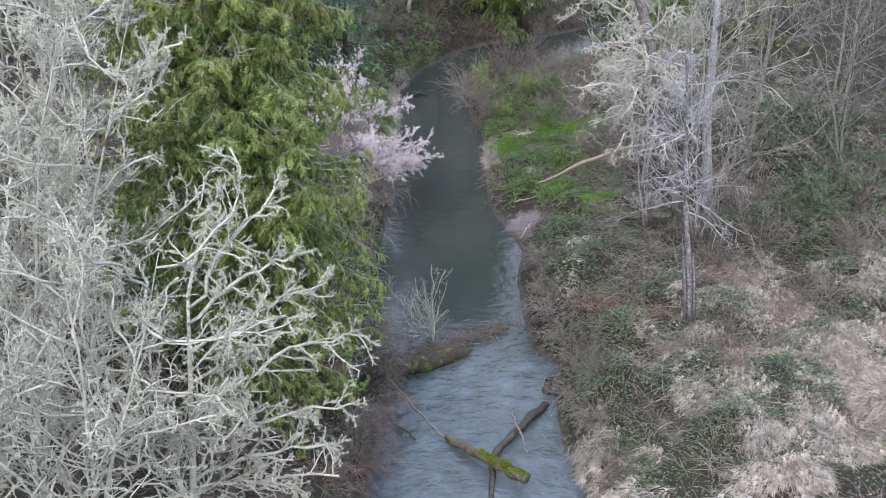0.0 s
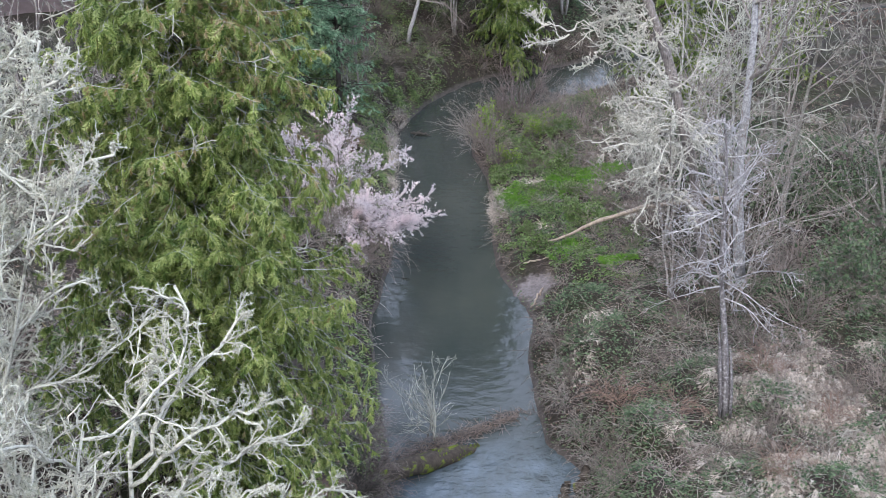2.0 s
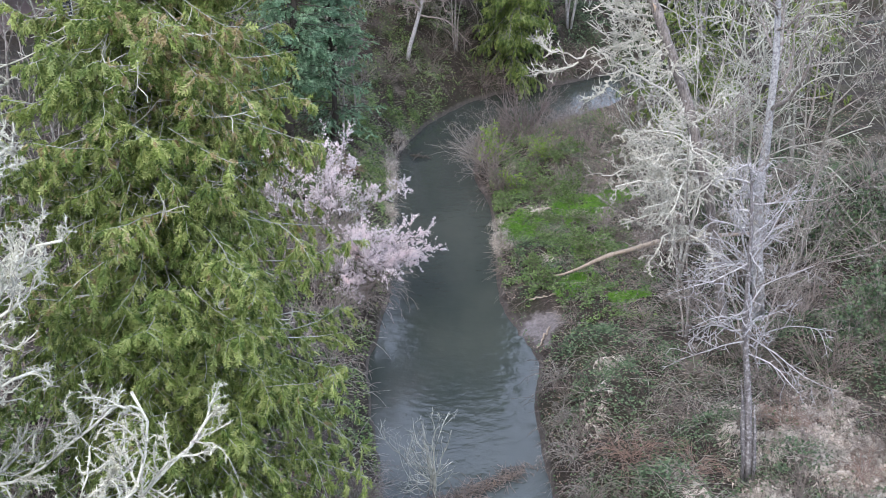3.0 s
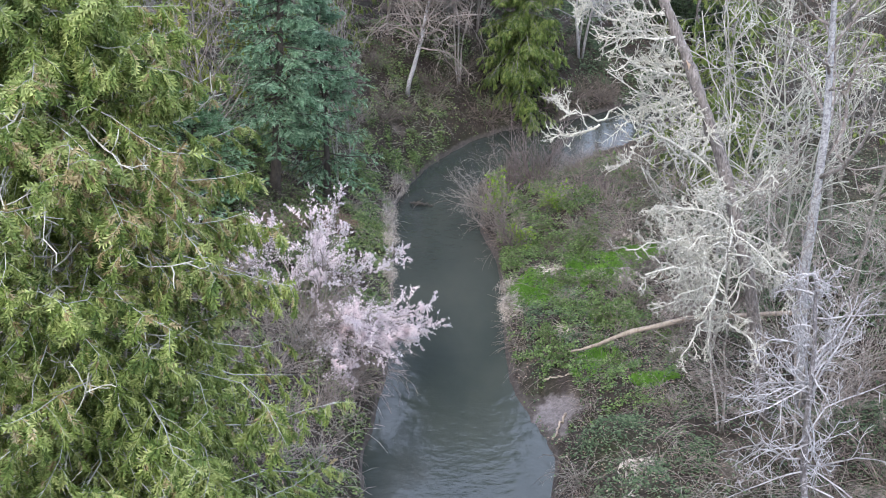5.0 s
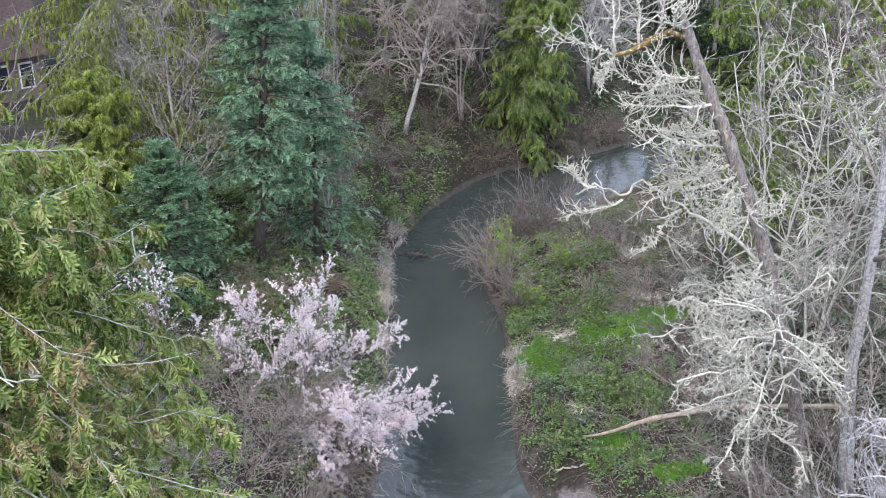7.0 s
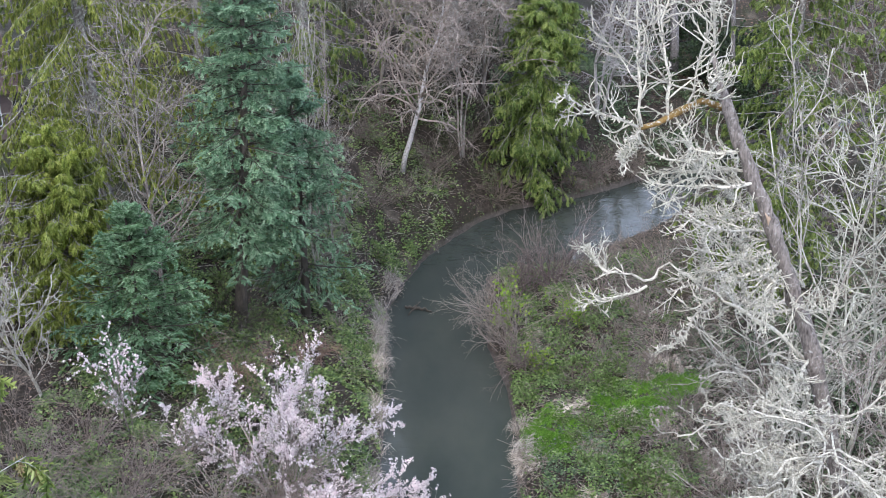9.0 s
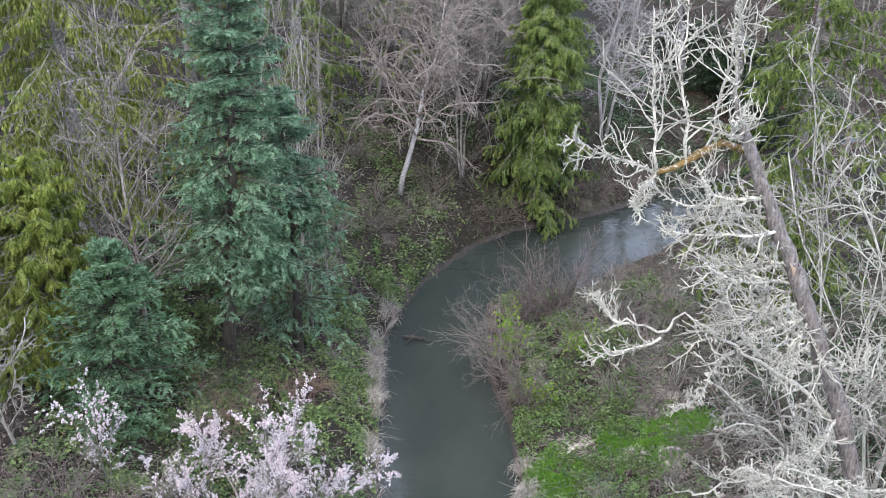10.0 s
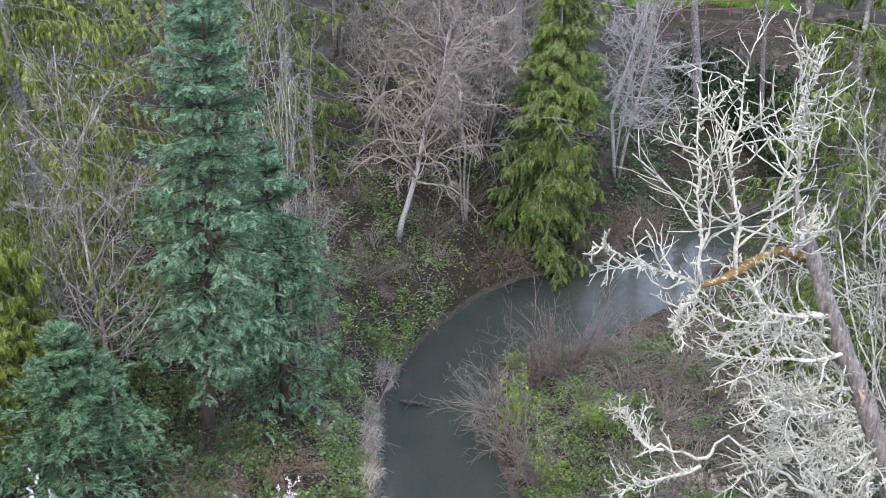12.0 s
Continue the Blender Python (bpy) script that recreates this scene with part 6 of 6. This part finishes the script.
# ---- logs in and beside the creek ----
def log(name, label, points, radii, bark, seed, moss=None, moss_n=0, sides=10, tuft=0.09):
    rng = np.random.default_rng(seed)
    pts = np.array(points, float)
    k = np.linspace(0, 1, len(pts))
    kk = np.linspace(0, 1, 14)
    fine = np.stack([np.interp(kk, k, pts[:, c]) for c in range(3)], 1)
    fine[1:-1] += rng.normal(0, 0.035, (12, 3))
    rad = np.interp(kk, k, radii)
    base = fine[0]
    ob = thing(name, base, label, "log")
    g = Geo()
    g.tubes(fine[None] - base, rad[None], sides, rng, 0.2)
    g.link("bark", bark, ob)
    if moss:
        p, tan = along(rng, fine[None] - base, moss_n, 0.45, 1.0)
        side = np.cross(tan, (0, 0, 1.0))
        a = rng.normal(0, 0.8, len(p))[:, None]
        s = np.interp(p[:, 0], np.sort(fine[:, 0] - base[0]), rad[np.argsort(fine[:, 0])])[:, None]
        p = p + s * (np.cos(a) * np.array([0, 0, 1.0]) + np.sin(a) * side)
        x3, y3, z3 = axes_for(rng, unit(rng.normal(0, 1, p.shape)), (0, 0, 1.0), 0.5)
        c = Geo()
        c.place(TUFT, p, x3, y3, z3, tuft * rng.uniform(0.5, 1.3, len(p)))
        c.link("moss", moss, ob, "bright green moss", kind="stuff")
    return ob


log("mossy_log", "broken log lying in the creek, its end bright with moss", [(0.1, 42.6, 0.2), (1.6, 40.9, 0.42), (3.3, 39.3, 0.55)], [0.12, 0.22, 0.24], M_MOSSY, 301, M_MOSS, 1500, tuft=0.065)
log("sunken_log", "dark wet log slanting into the creek", [(4.5, 45.2, 0.15), (3.2, 43.2, 0.3), (2.0, 41.2, 0.2), (1.9, 38.0, -0.1)], [0.16, 0.15, 0.13, 0.11], M_DARK_BARK, 302)
log("broken_branch", "pale broken branch across a log", [(2.8, 44.2, 0.75), (3.1, 42.9, 0.55), (3.5, 41.5, 0.2)], [0.04, 0.06, 0.03], M_SNAG, 303, sides=6)
log("creek_log", "thick mossy log holding back a drift of debris", [(-3.2, 46.7, 0.8), (-1.2, 48.0, 0.45), (0.3, 49.1, 0.15), (1.3, 50.0, -0.15)], [0.44, 0.45, 0.34, 0.2], M_MOSSY_DARK, 304, M_MOSS, 160, tuft=0.07)
log("fallen_pole", "long thin dead pole sloping into the water", [(-2.8, 46.6, 0.9), (-1.2, 44.2, 0.4), (0.3, 42.2, 0.1)], [0.06, 0.05, 0.04], M_DARK_STEM, 305, sides=6)
log("fallen_pole", "dark dead branch propped on the bank", [(-3.2, 44.6, 1.2), (-2.3, 43.3, 0.5), (-1.2, 42.6, 0.02)], [0.07, 0.06, 0.04], M_DARK_BARK, 306, sides=6)
log("stump", "dark rotten stump at the water's edge", [(5.2, 45.9, -0.2), (5.3, 46.3, 0.7), (5.5, 46.8, 1.35)], [0.34, 0.3, 0.16], M_MOSSY_DARK, 307)
log("stump", "dark stone-like root in the shallows", [(4.6, 46.3, -0.1), (4.8, 46.8, 0.55)], [0.26, 0.14], M_DARK_BARK, 308)
log("drift_branch", "dark driftwood caught in mid-stream", [(-2.7, 86.4, 0.12), (-2.2, 86.1, 0.18), (-1.3, 86.0, 0.05)], [0.06, 0.09, 0.04], M_DARK_BARK, 309, sides=6)
log("drift_branch", "dark driftwood twig caught in mid-stream", [(-2.5, 85.6, 0.02), (-2.1, 86.2, 0.3), (-1.9, 86.8, 0.15)], [0.03, 0.04, 0.02], M_DARK_BARK, 310, sides=5)
log("fallen_log", "long barkless fallen trunk propped on an alder", [(4.2, 67.6, gz(4.2, 67.6) + 0.05), (6.3, 66.7, 1.75), (8.1, 65.5, 3.4), (9.9, 64.3, 4.6), (11.6, 63.2, 5.4), (13.8, 61.9, 6.3)], [0.02, 0.06, 0.11, 0.12, 0.1, 0.1], M_LOG, 311)
log("mud_stick", "bare stick lying on the mud", [(4.0, 65.4, gz(4.0, 65.4) + 0.04), (5.6, 65.3, gz(5.6, 65.3) + 0.05)], [0.04, 0.05], M_LOG, 312, sides=6)
log("mud_stick", "bare stick on the muddy beach", [(4.2, 61.6, gz(4.2, 61.6) + 0.04), (4.9, 63.2, gz(4.9, 63.2) + 0.06)], [0.04, 0.06], M_LOG, 313, sides=6)


def debris():
    rng = np.random.default_rng(320)
    n = 700
    t = rng.uniform(0, 1, n)
    c = np.stack([-3.0 + 6.4 * t + rng.normal(0, 0.25, n), 47.4 + 4.6 * t + rng.normal(0, 0.4, n) * (1.1 - 0.8 * t) + 0.5, np.full(n, 0.05) + rng.uniform(0, 0.4, n) * (1 - t)], 1)
    a = rng.uniform(0, 6.28, n)
    way = np.stack([np.cos(a), np.sin(a), rng.normal(0, 0.25, n)], 1)
    pts, rad = grow(rng, c, way, rng.uniform(0.2, 1.3, n) * (1.1 - 0.7 * t), np.full(n, 0.014), 4, 0.12, -0.03, 0.6)
    g = Geo()
    g.tubes(pts, rad, 4)
    tagged(g.link("drift_debris", M_DARK_STEM), "drift of broken twigs and leaves along a log", "debris", kind="stuff")
    m = 1100
    t = rng.uniform(0.1, 1, m)
    p = np.stack([-2.6 + 5.2 * t + rng.normal(0, 0.2, m), 48.3 + 3.6 * t + rng.normal(0, 0.35, m) * (1.1 - 0.8 * t), 0.06 + 0.25 * rng.uniform(0, 1, m) * (1 - t)], 1)
    x3, y3, z3 = axes_for(rng, unit(rng.normal(0, 1, p.shape) * (1, 1, 0.2)), (0, 0, 1.0), 0.3)
    f = Geo()
    f.place(LEAF, p, x3, y3, z3, 0.085 * rng.uniform(0.6, 1.3, m))
    tagged(f.link("drift_leaves", M_WET_LEAF), "sodden brown leaves caught on a log", "leaves", kind="stuff")


debris()


# ---- the house and yard at the back ----
def plain(name, a, b, rough=0.7, scale=3.0):
    m, t, s = blank(name, rough)
    t.links.new(ramp(t, noise_node(t, scale, 5, 0.6), [(0.3, a), (0.7, b)]), s.inputs["Base Color"])
    return m


M_SIDING = plain("taupe_siding", (0.15, 0.115, 0.11), (0.2, 0.155, 0.15))
M_ROOF = plain("brown_shingles", (0.1, 0.07, 0.065), (0.17, 0.125, 0.115), 0.9, 9)
M_TRIM = plain("white_trim", (0.7, 0.7, 0.72), (0.8, 0.8, 0.82), 0.5)
M_PANE = blank("dark_window_glass", 0.05)[0]
M_PANE.node_tree.nodes["Principled BSDF"].inputs["Base Color"].default_value = (0.03, 0.035, 0.05, 1)
M_FENCE = plain("weathered_fence_wood", (0.11, 0.065, 0.045), (0.19, 0.115, 0.08))
M_DECK = plain("orange_deck_wood", (0.28, 0.13, 0.065), (0.4, 0.2, 0.1))


def house():
    """A taupe house; its long front runs along local x and faces local -y."""
    ob = thing("house", (-24.6, 90.6, 5.2), "taupe-sided house with a brown roof and white-framed windows", "house")
    ob.rotation_euler = (0, 0, radians(33))
    part("wall", box(10.0, 7.0, 5.2, -3.6, 3.5, 0), M_SIDING, ob)
    bm = bmesh.new()
    v = [bm.verts.new(c) for c in [(-9.2, -0.6, 5.1), (2.0, -0.6, 5.1), (2.0, 3.5, 7.6), (-9.2, 3.5, 7.6), (-9.2, 7.6, 5.1), (2.0, 7.6, 5.1)]]
    bm.faces.new((v[0], v[1], v[2], v[3])), bm.faces.new((v[3], v[2], v[5], v[4]))
    bmesh.ops.solidify(bm, geom=bm.faces[:], thickness=-0.18)
    part("roof", bm, M_ROOF, ob)
    for n, x in enumerate((-2.0, -1.0, 0.35)):
        win = part("window", box(0.8, 0.1, 1.5, x, -0.03, 3.2), M_TRIM, ob, "white-framed sash window")
        part("pane", box(0.64, 0.03, 0.62, x, -0.09, 3.3, 0), M_PANE, win, "dark glass pane")
        part("pane", box(0.64, 0.03, 0.62, x, -0.09, 3.98, 0), M_PANE, win, "dark glass pane")
    part("deck", box(5.0, 1.6, 0.25, -1.6, -0.85, 1.9), M_DECK, ob, "orange-stained wooden deck")


house()


def fence():
    ob = thing("fence", (20.0, 136.0, gz(20.0, 136.0)), "brown wooden fence rails round a lawn", "fence")
    for n in range(6):
        part("post", box(0.14, 0.14, 1.5, -4 + n * 2.0, 0.25 * n, -0.2), M_FENCE, ob)
        if n:
            for z in (0.35, 1.0):
                part("rail", box(1.86, 0.06, 0.12, -5 + n * 2.0, 0.25 * n - 0.125, z), M_FENCE, ob)


fence()
r, p = spread_over(230, 6000, 14, 28, 138.5, 152, lambda x, y: np.ones(x.shape))
scatter("lawn", "bright green lawn behind a fence", "grass", M_GRASS, GRASS_UP, r, p, 0.4, (0, 0.02))
r, p = spread_over(231, 20000, 12, 40, 110, 136, lambda x, y: np.ones(x.shape))
scatter("yard_leaves", "dark red-brown leaf mulch on a bare yard", "leaves", M_MULCH, LEAF, r, p, 0.14, (0, 0.03))
